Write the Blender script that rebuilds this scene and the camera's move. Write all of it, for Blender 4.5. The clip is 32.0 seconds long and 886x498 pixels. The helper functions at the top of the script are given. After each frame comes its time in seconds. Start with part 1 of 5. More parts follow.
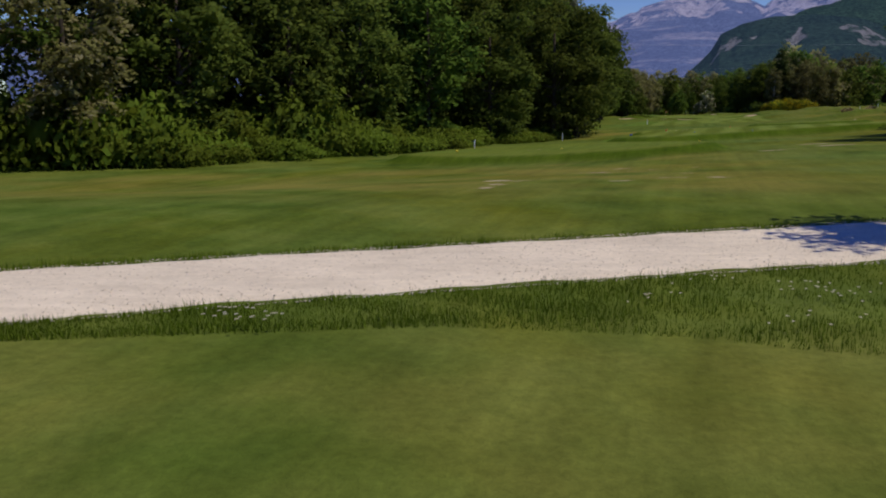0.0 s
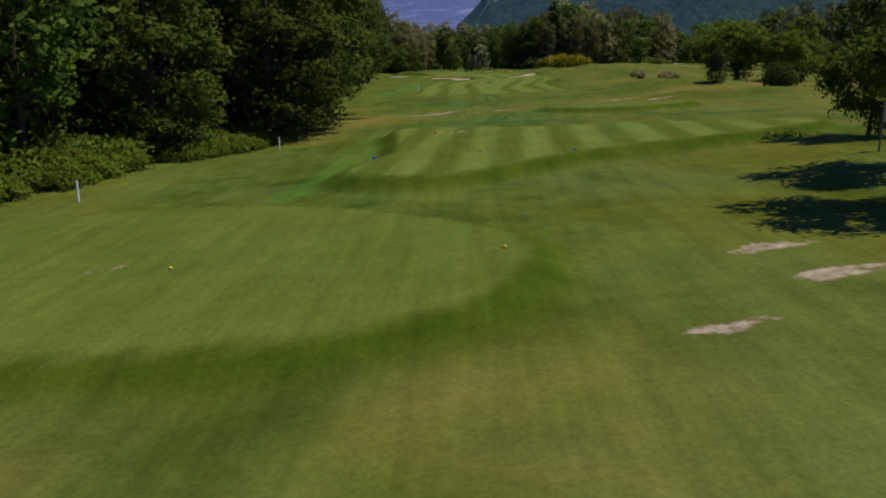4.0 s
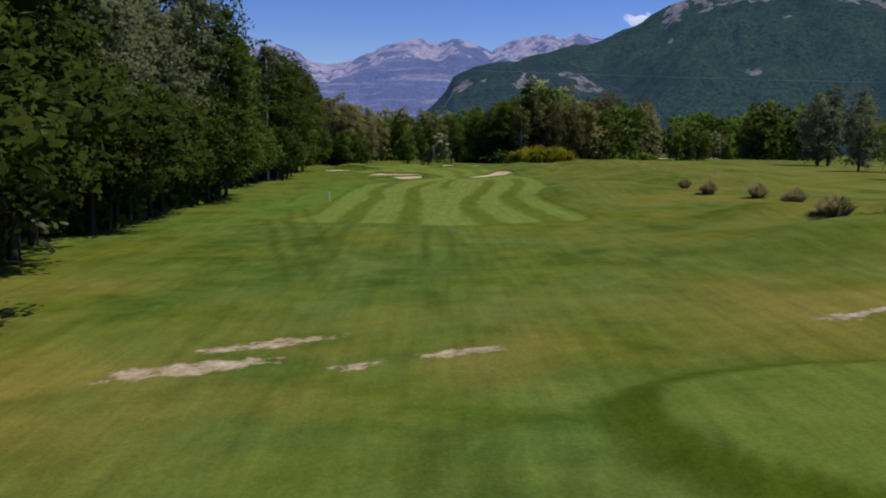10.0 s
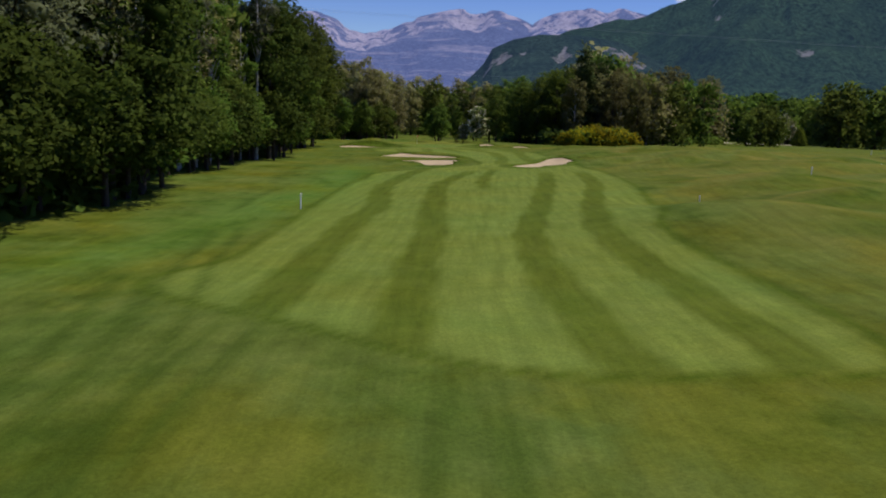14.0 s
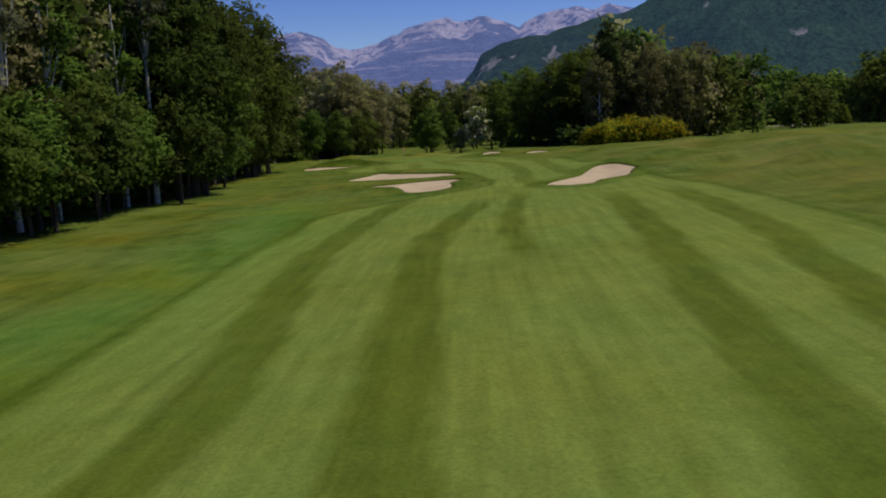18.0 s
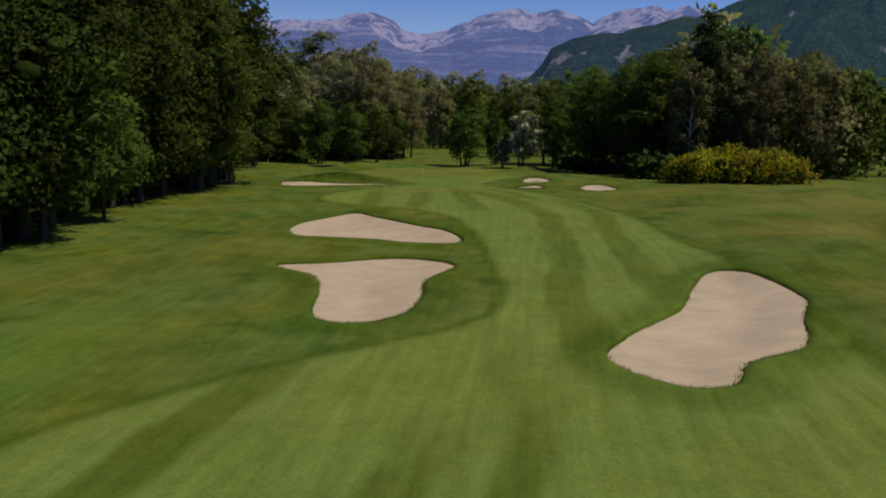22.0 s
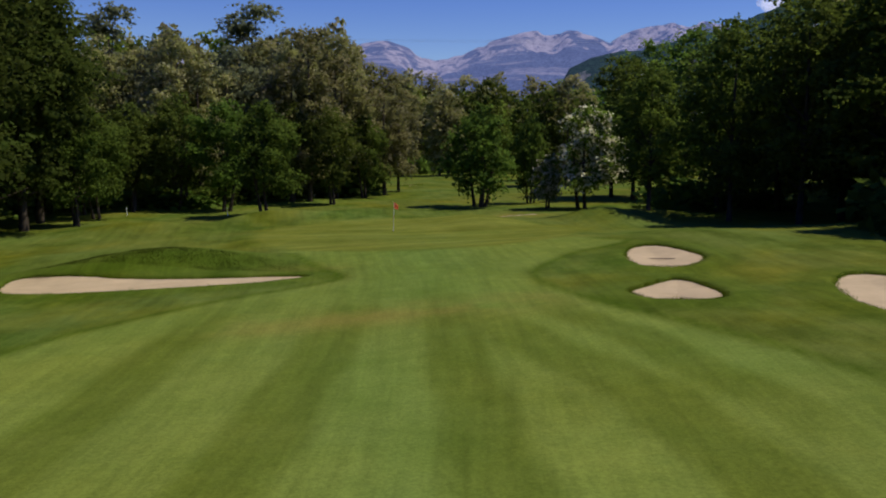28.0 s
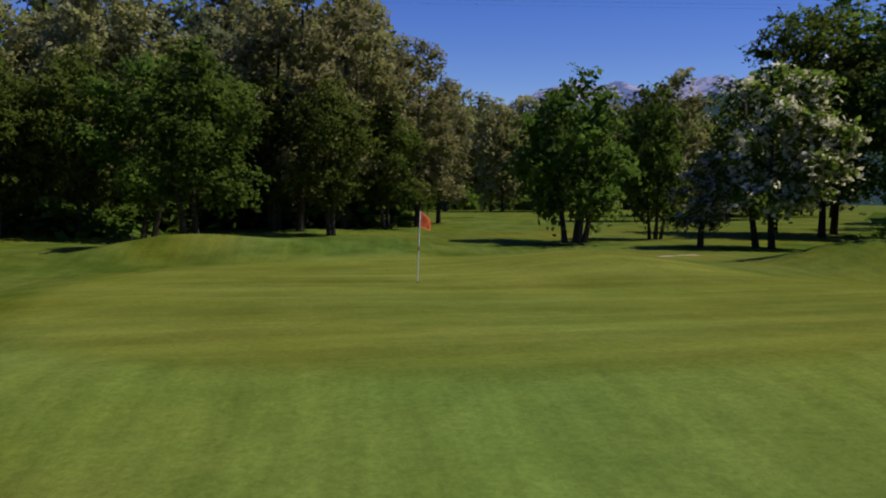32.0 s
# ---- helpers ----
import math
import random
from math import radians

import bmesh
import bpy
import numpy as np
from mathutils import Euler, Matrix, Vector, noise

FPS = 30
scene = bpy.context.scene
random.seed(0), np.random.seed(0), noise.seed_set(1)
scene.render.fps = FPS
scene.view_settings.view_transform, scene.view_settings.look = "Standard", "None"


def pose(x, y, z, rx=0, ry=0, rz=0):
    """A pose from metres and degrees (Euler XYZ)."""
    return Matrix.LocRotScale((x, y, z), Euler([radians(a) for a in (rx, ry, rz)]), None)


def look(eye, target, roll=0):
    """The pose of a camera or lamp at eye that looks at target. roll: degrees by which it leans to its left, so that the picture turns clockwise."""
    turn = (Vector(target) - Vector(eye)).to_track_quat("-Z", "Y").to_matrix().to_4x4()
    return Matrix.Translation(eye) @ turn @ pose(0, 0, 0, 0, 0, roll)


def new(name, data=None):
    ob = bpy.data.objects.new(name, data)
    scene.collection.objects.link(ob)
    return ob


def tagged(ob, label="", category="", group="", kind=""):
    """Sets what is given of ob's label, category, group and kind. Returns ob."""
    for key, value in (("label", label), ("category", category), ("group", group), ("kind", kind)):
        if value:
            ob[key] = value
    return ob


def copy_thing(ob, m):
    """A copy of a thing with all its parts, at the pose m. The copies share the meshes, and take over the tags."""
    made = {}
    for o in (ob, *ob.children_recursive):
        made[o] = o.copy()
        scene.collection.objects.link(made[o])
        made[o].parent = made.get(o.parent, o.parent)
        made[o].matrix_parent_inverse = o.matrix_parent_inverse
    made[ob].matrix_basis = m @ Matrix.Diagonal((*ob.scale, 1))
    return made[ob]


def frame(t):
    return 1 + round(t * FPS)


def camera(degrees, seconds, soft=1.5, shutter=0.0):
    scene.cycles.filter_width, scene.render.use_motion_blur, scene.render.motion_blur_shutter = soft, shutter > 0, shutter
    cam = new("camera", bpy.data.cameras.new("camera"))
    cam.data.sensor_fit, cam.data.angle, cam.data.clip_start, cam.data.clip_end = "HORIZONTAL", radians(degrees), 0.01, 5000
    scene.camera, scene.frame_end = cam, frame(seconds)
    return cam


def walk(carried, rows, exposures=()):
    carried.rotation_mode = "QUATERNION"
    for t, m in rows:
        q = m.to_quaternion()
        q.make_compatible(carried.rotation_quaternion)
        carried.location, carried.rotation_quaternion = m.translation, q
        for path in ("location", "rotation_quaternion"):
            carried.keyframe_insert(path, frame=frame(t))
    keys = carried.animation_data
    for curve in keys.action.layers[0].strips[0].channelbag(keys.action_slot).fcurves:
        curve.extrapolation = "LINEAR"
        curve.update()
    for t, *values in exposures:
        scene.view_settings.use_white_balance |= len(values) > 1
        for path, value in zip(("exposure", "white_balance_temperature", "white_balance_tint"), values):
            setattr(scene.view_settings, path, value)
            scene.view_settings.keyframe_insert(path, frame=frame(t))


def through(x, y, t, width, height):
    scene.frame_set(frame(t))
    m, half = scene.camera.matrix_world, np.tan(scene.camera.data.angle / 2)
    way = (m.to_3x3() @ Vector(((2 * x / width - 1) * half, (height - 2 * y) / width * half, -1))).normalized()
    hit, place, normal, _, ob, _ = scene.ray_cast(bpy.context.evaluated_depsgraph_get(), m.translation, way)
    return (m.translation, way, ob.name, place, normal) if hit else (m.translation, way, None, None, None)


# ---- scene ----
cam = camera(56.9, 32.0, soft=2.0)
METRES, EYE, TILT, LEAN, TURN = 320.0, 1.92, -9.6, 0.0, 0.0
ROWS = [
    (0.0, 0.0, 0.0, 0.0, 0.0, 0.0, 0.0),
    (0.5, 0.0013, 0.0079, 0.0022, -2.73, -0.65, 0.44),
    (1.0, 0.0028, 0.017, 0.0047, -5.67, -1.33, 0.73),
    (1.5, 0.0041, 0.0265, 0.0083, -8.64, -1.98, 1.23),
    (2.0, 0.0066, 0.0384, 0.0123, -11.36, -2.79, 1.87),
    (2.5, 0.0109, 0.0508, 0.0155, -12.97, -3.33, 2.62),
    (3.0, 0.0162, 0.0652, 0.0185, -13.98, -3.69, 3.22),
    (3.5, 0.0217, 0.0788, 0.0211, -14.45, -3.88, 3.32),
    (5.5, 0.0437, 0.1369, 0.0321, -17.12, -2.32, 1.04),
    (6.0, 0.0495, 0.1536, 0.0348, -18.02, -1.76, 0.94),
    (6.5, 0.0552, 0.1689, 0.0371, -18.55, -1.24, 1.09),
    (7.0, 0.061, 0.1851, 0.0396, -19.04, -0.67, 1.25),
    (7.5, 0.0661, 0.1995, 0.0421, -19.37, 0.0, 1.18),
    (8.0, 0.0714, 0.2149, 0.0449, -19.39, 0.75, 1.16),
    (8.5, 0.0756, 0.2284, 0.0475, -19.36, 1.29, 1.31),
    (9.0, 0.0799, 0.2421, 0.0504, -18.87, 1.71, 1.6),
    (9.5, 0.0844, 0.2545, 0.0529, -18.19, 2.0, 1.94),
    (10.0, 0.0901, 0.2675, 0.0553, -17.46, 2.18, 2.26),
    (10.5, 0.0954, 0.2792, 0.0574, -17.09, 2.16, 2.14),
    (11.0, 0.101, 0.2923, 0.0595, -16.92, 2.05, 1.58),
    (11.5, 0.1054, 0.3048, 0.0612, -16.83, 1.97, 0.93),
    (12.0, 0.1096, 0.3189, 0.0632, -16.65, 1.84, 0.38),
    (12.5, 0.1129, 0.3322, 0.0657, -16.3, 1.58, 0.02),
    (13.0, 0.1166, 0.3474, 0.0689, -15.82, 1.05, -0.08),
    (13.5, 0.1201, 0.3617, 0.0724, -15.47, 0.57, -0.1),
    (15.5, 0.134, 0.4238, 0.0845, -15.66, 0.1, 0.8),
    (16.0, 0.138, 0.4407, 0.0867, -16.3, 0.13, 1.45),
    (16.5, 0.1418, 0.4562, 0.0886, -16.67, 0.21, 2.23),
    (17.0, 0.1468, 0.4727, 0.0902, -16.47, 0.51, 3.33),
    (17.5, 0.1527, 0.4873, 0.092, -15.68, 0.82, 4.19),
    (18.0, 0.1604, 0.5035, 0.0944, -14.93, 1.07, 4.77),
    (18.5, 0.1681, 0.5181, 0.0974, -14.56, 1.28, 4.7),
    (19.0, 0.1758, 0.5335, 0.1011, -14.63, 1.55, 3.93),
    (19.5, 0.1821, 0.547, 0.1047, -14.8, 1.82, 2.81),
    (20.0, 0.1883, 0.5612, 0.1086, -14.59, 2.04, 1.69),
    (20.5, 0.1937, 0.5743, 0.1125, -14.04, 2.01, 0.85),
    (21.0, 0.1986, 0.5888, 0.1171, -13.21, 1.55, 0.16),
    (21.5, 0.2031, 0.6032, 0.1212, -12.27, 0.92, -0.27),
    (22.0, 0.208, 0.6192, 0.1242, -11.3, 0.45, -0.41),
    (22.5, 0.2124, 0.6343, 0.1258, -10.47, 0.39, -0.18),
    (23.0, 0.2173, 0.651, 0.1271, -9.69, 0.44, -0.01),
    (23.5, 0.2214, 0.6671, 0.1285, -9.34, 0.47, 0.07),
    (24.0, 0.2251, 0.6849, 0.1304, -9.52, 0.52, 0.24),
    (24.5, 0.2281, 0.702, 0.1324, -9.73, 0.62, 0.36),
    (25.0, 0.2314, 0.72, 0.1353, -9.73, 0.66, 0.74),
    (25.5, 0.2346, 0.737, 0.13897, -9.62, 0.71, 1.16),
    (27.5, 0.2525, 0.8077, 0.15062, -9.54, 1.63, 1.67),
    (28.0, 0.2564, 0.8259, 0.1529, -9.71, 2.28, 1.34),
    (28.5, 0.2593, 0.8418, 0.15467, -9.94, 2.82, 1.02),
    (29.0, 0.2624, 0.8586, 0.15597, -10.05, 3.26, 0.68),
    (29.5, 0.265, 0.8737, 0.15597, -9.98, 3.71, 0.49),
    (30.0, 0.2674, 0.8899, 0.15537, -9.72, 4.32, 0.42),
    (30.5, 0.269, 0.9042, 0.15498, -9.25, 5.03, 0.29),
    (31.0, 0.27, 0.9185, 0.15607, -8.55, 5.46, 0.06),
    (31.5, 0.2703, 0.93, 0.15837, -7.79, 5.43, -0.18),
    (32.0, 0.271, 0.9421, 0.16067, -6.89, 5.7, -0.13),
]
walk(cam, [(t, pose(0, 0, EYE, TILT, LEAN, TURN) @ pose(METRES * x, METRES * y, METRES * z, 90 + pitch, roll, yaw)) for t, x, y, z, yaw, pitch, roll in ROWS], exposures=[(0.0, -0.1), (0.5, -0.15), (1.0, -0.75), (1.5, -0.35), (2.0, 0.0), (3.0, 0.10), (7.0, 0.14), (9.0, 0.24), (13.0, 0.26), (16.0, 0.06), (18.0, 0.04), (25.0, -0.08), (28.0, 0.14), (30.0, 0.22), (32.0, 0.16)])

# ---- world and sun ----
SUN_AZ, SUN_EL = 99.0, 60.0          # degrees from +y towards +x, and above the ground
world = bpy.data.worlds.new("sky")
scene.world = world
world.use_nodes = True
wn = world.node_tree
sky = wn.nodes.new("ShaderNodeTexSky")
sky.sky_type = "NISHITA"
sky.sun_disc = False
sky.sun_elevation = radians(SUN_EL)
sky.sun_rotation = radians(SUN_AZ)
sky.altitude = 400
sky.air_density, sky.dust_density, sky.ozone_density = 1.0, 0.2, 4.0
wn.nodes["Background"].inputs["Strength"].default_value = 0.062
deep = wn.nodes.new("ShaderNodeHueSaturation")      # a clear mountain sky is a deeper blue than the model's
deep.inputs["Hue"].default_value, deep.inputs["Saturation"].default_value, deep.inputs["Value"].default_value = 0.53, 1.34, 1.54
wn.links.new(sky.outputs[0], deep.inputs["Color"])
wn.links.new(deep.outputs[0], wn.nodes["Background"].inputs[0])
sun = new("sun", bpy.data.lights.new("sun", "SUN"))
sun.data.energy, sun.data.angle, sun.data.color = 3.0, radians(0.53), (1.0, 0.94, 0.80)
sx, sy, sz = (math.sin(radians(SUN_AZ)) * math.cos(radians(SUN_EL)), math.cos(radians(SUN_AZ)) * math.cos(radians(SUN_EL)), math.sin(radians(SUN_EL)))
sun.matrix_world = look((300 * sx, 300 * sy, 300 * sz), (0, 0, 0))

# ---- materials ----


class Mat:
    """A small helper round one node material."""

    def __init__(self, name, rough=0.9, spec=0.2):
        self.m = bpy.data.materials.new(name)
        self.m.use_nodes = True
        self.t = self.m.node_tree
        self.b = self.t.nodes["Principled BSDF"]
        self.b.inputs["Roughness"].default_value = rough
        self.b.inputs["Specular IOR Level"].default_value = spec

    def node(self, kind, **values):
        n = self.t.nodes.new(kind)
        for key, v in values.items():
            setattr(n, key, v)
        return n

    def link(self, a, b):
        self.t.links.new(a, b)

    def place(self):
        return self.node("ShaderNodeTexCoord").outputs["Object"]

    def world_place(self):
        return self.node("ShaderNodeNewGeometry").outputs["Position"]

    def noise(self, vec, scale, detail=4.0, rough=0.55, stretch=None):
        if stretch:
            mp = self.node("ShaderNodeMapping")
            mp.inputs["Scale"].default_value = stretch
            self.link(vec, mp.inputs["Vector"])
            vec = mp.outputs[0]
        n = self.node("ShaderNodeTexNoise")
        n.inputs["Scale"].default_value = scale
        n.inputs["Detail"].default_value = detail
        n.inputs["Roughness"].default_value = rough
        self.link(vec, n.inputs["Vector"])
        return n.outputs["Fac"]

    def ramp(self, fac, stops):
        r = self.node("ShaderNodeValToRGB")
        e = r.color_ramp.elements
        while len(e) < len(stops):
            e.new(0.5)
        for k, (p, c) in enumerate(stops):
            e[k].position = p
            e[k].color = (*c, 1) if len(c) == 3 else c
        self.link(fac, r.inputs[0])
        return r.outputs[0]

    def mix(self, fac, a, b, mode="MIX"):
        n = self.node("ShaderNodeMix", data_type="RGBA", blend_type=mode)
        for sock, v in ((n.inputs[0], fac), (n.inputs[6], a), (n.inputs[7], b)):
            if isinstance(v, (int, float)):
                sock.default_value = v
            elif isinstance(v, tuple):
                sock.default_value = (*v, 1)
            else:
                self.link(v, sock)
        return n.outputs[2]

    def math(self, op, a, b=0.0, clamp=False):
        n = self.node("ShaderNodeMath", operation=op, use_clamp=clamp)
        for sock, v in ((n.inputs[0], a), (n.inputs[1], b)):
            if isinstance(v, (int, float)):
                sock.default_value = v
            else:
                self.link(v, sock)
        return n.outputs[0]

    def attr(self, name):
        return self.node("ShaderNodeAttribute", attribute_name=name).outputs["Fac"]

    def bump(self, height, strength, distance):
        n = self.node("ShaderNodeBump")
        n.inputs["Strength"].default_value = strength
        n.inputs["Distance"].default_value = distance
        self.link(height, n.inputs["Height"])
        self.link(n.outputs[0], self.b.inputs["Normal"])

    def color(self, c):
        if isinstance(c, tuple):
            self.b.inputs["Base Color"].default_value = (*c, 1)
        else:
            self.link(c, self.b.inputs["Base Color"])
        return self


def leaf_mat(name, dark, mid, light, through=0.35, rough=0.55):
    """Foliage: every leaf a little different, every tree too; some light passes through."""
    k = Mat(name, rough + 0.25, 0.04)
    rnd = k.node("ShaderNodeNewGeometry").outputs["Random Per Island"]
    tree = k.node("ShaderNodeObjectInfo").outputs["Random"]
    c = k.ramp(rnd, [(0.0, dark), (0.55, mid), (1.0, light)])
    big = k.noise(k.place(), 0.35, 2.0)
    c = k.mix(k.math("MULTIPLY", big, 0.5), c, mid)
    hue = k.node("ShaderNodeHueSaturation")
    k.link(c, hue.inputs["Color"])
    k.link(k.math("ADD", k.math("MULTIPLY", tree, 0.024), 0.484), hue.inputs["Hue"])
    k.link(k.math("ADD", k.math("MULTIPLY", tree, 0.5), 0.75), hue.inputs["Value"])
    k.color(hue.outputs[0])
    tr = k.node("ShaderNodeBsdfTranslucent")
    k.link(hue.outputs[0], tr.inputs[0])
    mx = k.node("ShaderNodeMixShader")
    mx.inputs[0].default_value = through
    k.link(k.b.outputs[0], mx.inputs[1])
    k.link(tr.outputs[0], mx.inputs[2])
    k.link(mx.outputs[0], k.t.nodes["Material Output"].inputs["Surface"])
    return k.m


def bark_mat(name, dark, light, scale=3.0, bands=False):
    k = Mat(name, 0.95, 0.1)
    p = k.place()
    f = k.noise(p, scale, 6.0, 0.65, (1, 1, 0.18) if not bands else (0.4, 0.4, 3.0))
    k.color(k.ramp(f, [(0.3, dark), (0.62, light)]))
    k.bump(f, 0.6, 0.03)
    return k.m


def plain_mat(name, c, rough=0.6, spec=0.3, vary=0.15, scale=6.0):
    k = Mat(name, rough, spec)
    f = k.noise(k.place(), scale, 5.0)
    d = tuple(v * (1 - vary) for v in c)
    l = tuple(min(1, v * (1 + vary)) for v in c)
    k.color(k.ramp(f, [(0.35, d), (0.65, l)]))
    return k.m


def grass_mat():
    k = Mat("turf", 0.95, 0.02)
    p = k.world_place()
    big = k.noise(p, 0.05, 3.0)
    mid = k.noise(p, 0.45, 5.0, 0.6)
    lanes = k.node("ShaderNodeCombineXYZ")
    along = k.node("ShaderNodeSeparateXYZ")
    k.link(p, along.inputs[0])
    k.link(k.attr("across"), lanes.inputs[0])
    k.link(k.math("MULTIPLY", along.outputs[1], 0.07), lanes.inputs[1])
    streak = k.noise(lanes.outputs[0], 1.9, 5.0, 0.65)
    fine = k.noise(p, 9.0, 4.0, 0.7)
    blot = k.noise(p, 1.5, 6.0, 0.78)
    rough = k.ramp(mid, [(0.30, (0.053, 0.088, 0.011)), (0.5, (0.093, 0.138, 0.020)), (0.70, (0.142, 0.178, 0.032))])
    rough = k.mix(k.ramp(k.noise(p, 0.11, 4.0), [(0.40, (0, 0, 0)), (0.60, (1, 1, 1))]), rough, k.mix(0.5, rough, (0.160, 0.185, 0.040)))
    rough = k.mix(k.ramp(big, [(0.42, (0, 0, 0)), (0.66, (1, 1, 1))]), rough, k.mix(0.35, rough, (0.170, 0.150, 0.020)))
    mown = k.ramp(mid, [(0.25, (0.152, 0.198, 0.032)), (0.75, (0.192, 0.236, 0.044))])
    dark = k.ramp(mid, [(0.25, (0.090, 0.122, 0.012)), (0.75, (0.122, 0.152, 0.020))])
    c = k.mix(k.attr("mown"), rough, k.mix(k.attr("stripe"), dark, mown))
    c = k.mix(k.attr("lush"), c, (0.105, 0.225, 0.030))
    fresh = k.ramp(k.noise(p, 0.085, 5.0, 0.6), [(0.44, (0, 0, 0)), (0.64, (0.40, 0.40, 0.40))])
    c = k.mix(k.math("MAXIMUM", k.math("MULTIPLY", k.attr("cool"), 0.9), fresh), c, k.mix(1.0, c, (0.80, 1.01, 1.18), "MULTIPLY"))
    deep = k.ramp(k.noise(p, 0.22, 5.0, 0.7, (1.0, 0.55, 1.0)), [(0.36, (0.9, 0.9, 0.9)), (0.52, (0, 0, 0))])
    deep = k.math("MULTIPLY", deep, k.math("SUBTRACT", 0.8, k.math("MULTIPLY", k.attr("mown"), 0.5)))
    c = k.mix(deep, c, k.mix(1.0, c, (0.64, 0.70, 0.5), "MULTIPLY"))
    sere = k.ramp(k.noise(p, 0.13, 5.0, 0.65, (1.0, 0.7, 1.0)), [(0.46, (0, 0, 0)), (0.62, (0.9, 0.9, 0.9))])
    sere = k.math("MULTIPLY", sere, k.math("SUBTRACT", 1.0, k.math("MULTIPLY", k.attr("mown"), 0.75)))
    c = k.mix(sere, c, k.mix(1.0, c, (1.15, 0.98, 0.62), "MULTIPLY"))
    c = k.mix(k.math("MULTIPLY", k.attr("dry"), k.ramp(k.noise(p, 0.16, 4.0), [(0.38, (0, 0, 0)), (0.62, (1, 1, 1))])), c, (0.228, 0.192, 0.042))
    c = k.mix(k.attr("rut"), c, (0.050, 0.085, 0.010))
    c = k.mix(k.attr("collar"), c, k.ramp(mid, [(0.3, (0.048, 0.085, 0.005)), (0.7, (0.085, 0.125, 0.010))]))
    ragged = k.math("ADD", k.attr("bare"), k.math("MULTIPLY", k.math("SUBTRACT", k.noise(p, 1.3, 7.0, 0.72), 0.5), 2.6))
    edge = k.ramp(ragged, [(0.62, (0, 0, 0)), (0.78, (1, 1, 1))])
    edge = k.math("MULTIPLY", edge, k.ramp(k.attr("bare"), [(0.04, (0, 0, 0)), (0.22, (1, 1, 1))]))
    soil = k.math("ADD", k.math("MULTIPLY", ragged, 0.5), k.math("MULTIPLY", k.noise(p, 4.0, 5.0, 0.7), 0.35))
    c = k.mix(edge, c, k.ramp(soil, [(0.46, (0.19, 0.145, 0.060)), (0.62, (0.37, 0.30, 0.18)), (0.84, (0.54, 0.46, 0.32))]))
    bands = k.noise(p, 0.5, 4.0, 0.6, (0.22, 1.5, 1.0))
    c = k.mix(k.math("MULTIPLY", k.attr("putting"), 0.55), c, k.ramp(bands, [(0.34, (0.72, 0.66, 0.6)), (0.66, (1.3, 1.25, 1.2))]), "MULTIPLY")
    c = k.mix(k.math("MULTIPLY", k.attr("putting"), 0.8), c, k.mix(1.0, c, (1.10, 0.97, 0.95), "MULTIPLY"))
    lanes_on = k.math("MULTIPLY", k.math("SUBTRACT", 1.0, k.attr("putting")), 0.42)
    c = k.mix(lanes_on, c, k.ramp(streak, [(0.3, (0.6, 0.6, 0.6)), (0.7, (1.35, 1.35, 1.35))]), "MULTIPLY")
    c = k.mix(0.35, c, k.ramp(fine, [(0.3, (0.5, 0.5, 0.5)), (0.7, (1.45, 1.45, 1.45))]), "MULTIPLY")
    c = k.mix(0.32, c, k.ramp(blot, [(0.34, (0.66, 0.72, 0.66)), (0.66, (1.3, 1.24, 1.2))]), "MULTIPLY")
    k.color(c)
    k.bump(k.math("ADD", fine, k.math("MULTIPLY", mid, 2.0)), 0.35, 0.06)
    return k.m


def sand_mat(name, c, grain=26.0):
    k = Mat(name, 0.95, 0.1)
    p = k.world_place()
    a, b = k.noise(p, 0.5, 5.0, 0.7), k.noise(p, grain, 3.0, 0.7)
    lines = k.noise(p, 2.2, 3.0, 0.6, (0.25, 1.6, 1.0))
    d = tuple(v * 0.80 for v in c)
    col = k.ramp(a, [(0.3, d), (0.7, c)])
    col = k.mix(0.30, col, k.ramp(lines, [(0.35, (0.78, 0.76, 0.74)), (0.65, (1.1, 1.1, 1.1))]), "MULTIPLY")
    col = k.mix(0.25, col, k.ramp(b, [(0.3, (0.7, 0.7, 0.7)), (0.7, (1.3, 1.3, 1.3))]), "MULTIPLY")
    k.color(col)
    k.bump(k.math("ADD", b, k.math("MULTIPLY", lines, 3.0)), 0.4, 0.03)
    return k.m


TURF = grass_mat()
SAND = sand_mat("bunker_sand", (0.60, 0.46, 0.275))
GRAVEL = sand_mat("pale_gravel", (0.84, 0.71, 0.53), 11.0)
OAK = leaf_mat("oak_leaves", (0.067, 0.099, 0.017), (0.110, 0.152, 0.026), (0.174, 0.215, 0.040), 0.55)
DARK = leaf_mat("dark_leaves", (0.038, 0.058, 0.010), (0.062, 0.090, 0.016), (0.104, 0.132, 0.026), 0.5)
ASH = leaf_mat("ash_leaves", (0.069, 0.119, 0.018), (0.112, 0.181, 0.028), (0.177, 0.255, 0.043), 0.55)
GREY = leaf_mat("willow_leaves", (0.120, 0.136, 0.066), (0.170, 0.190, 0.094), (0.235, 0.255, 0.140), 0.55)
FRESH = leaf_mat("fresh_leaves", (0.100, 0.146, 0.020), (0.145, 0.205, 0.030), (0.205, 0.272, 0.044), 0.62)
ROBINIA = leaf_mat("robinia_leaves", (0.205, 0.216, 0.063), (0.288, 0.294, 0.096), (0.376, 0.368, 0.141), 0.55)
FLOWER = leaf_mat("pale_blossom", (0.300, 0.281, 0.115), (0.390, 0.362, 0.170), (0.480, 0.446, 0.240), 0.5)
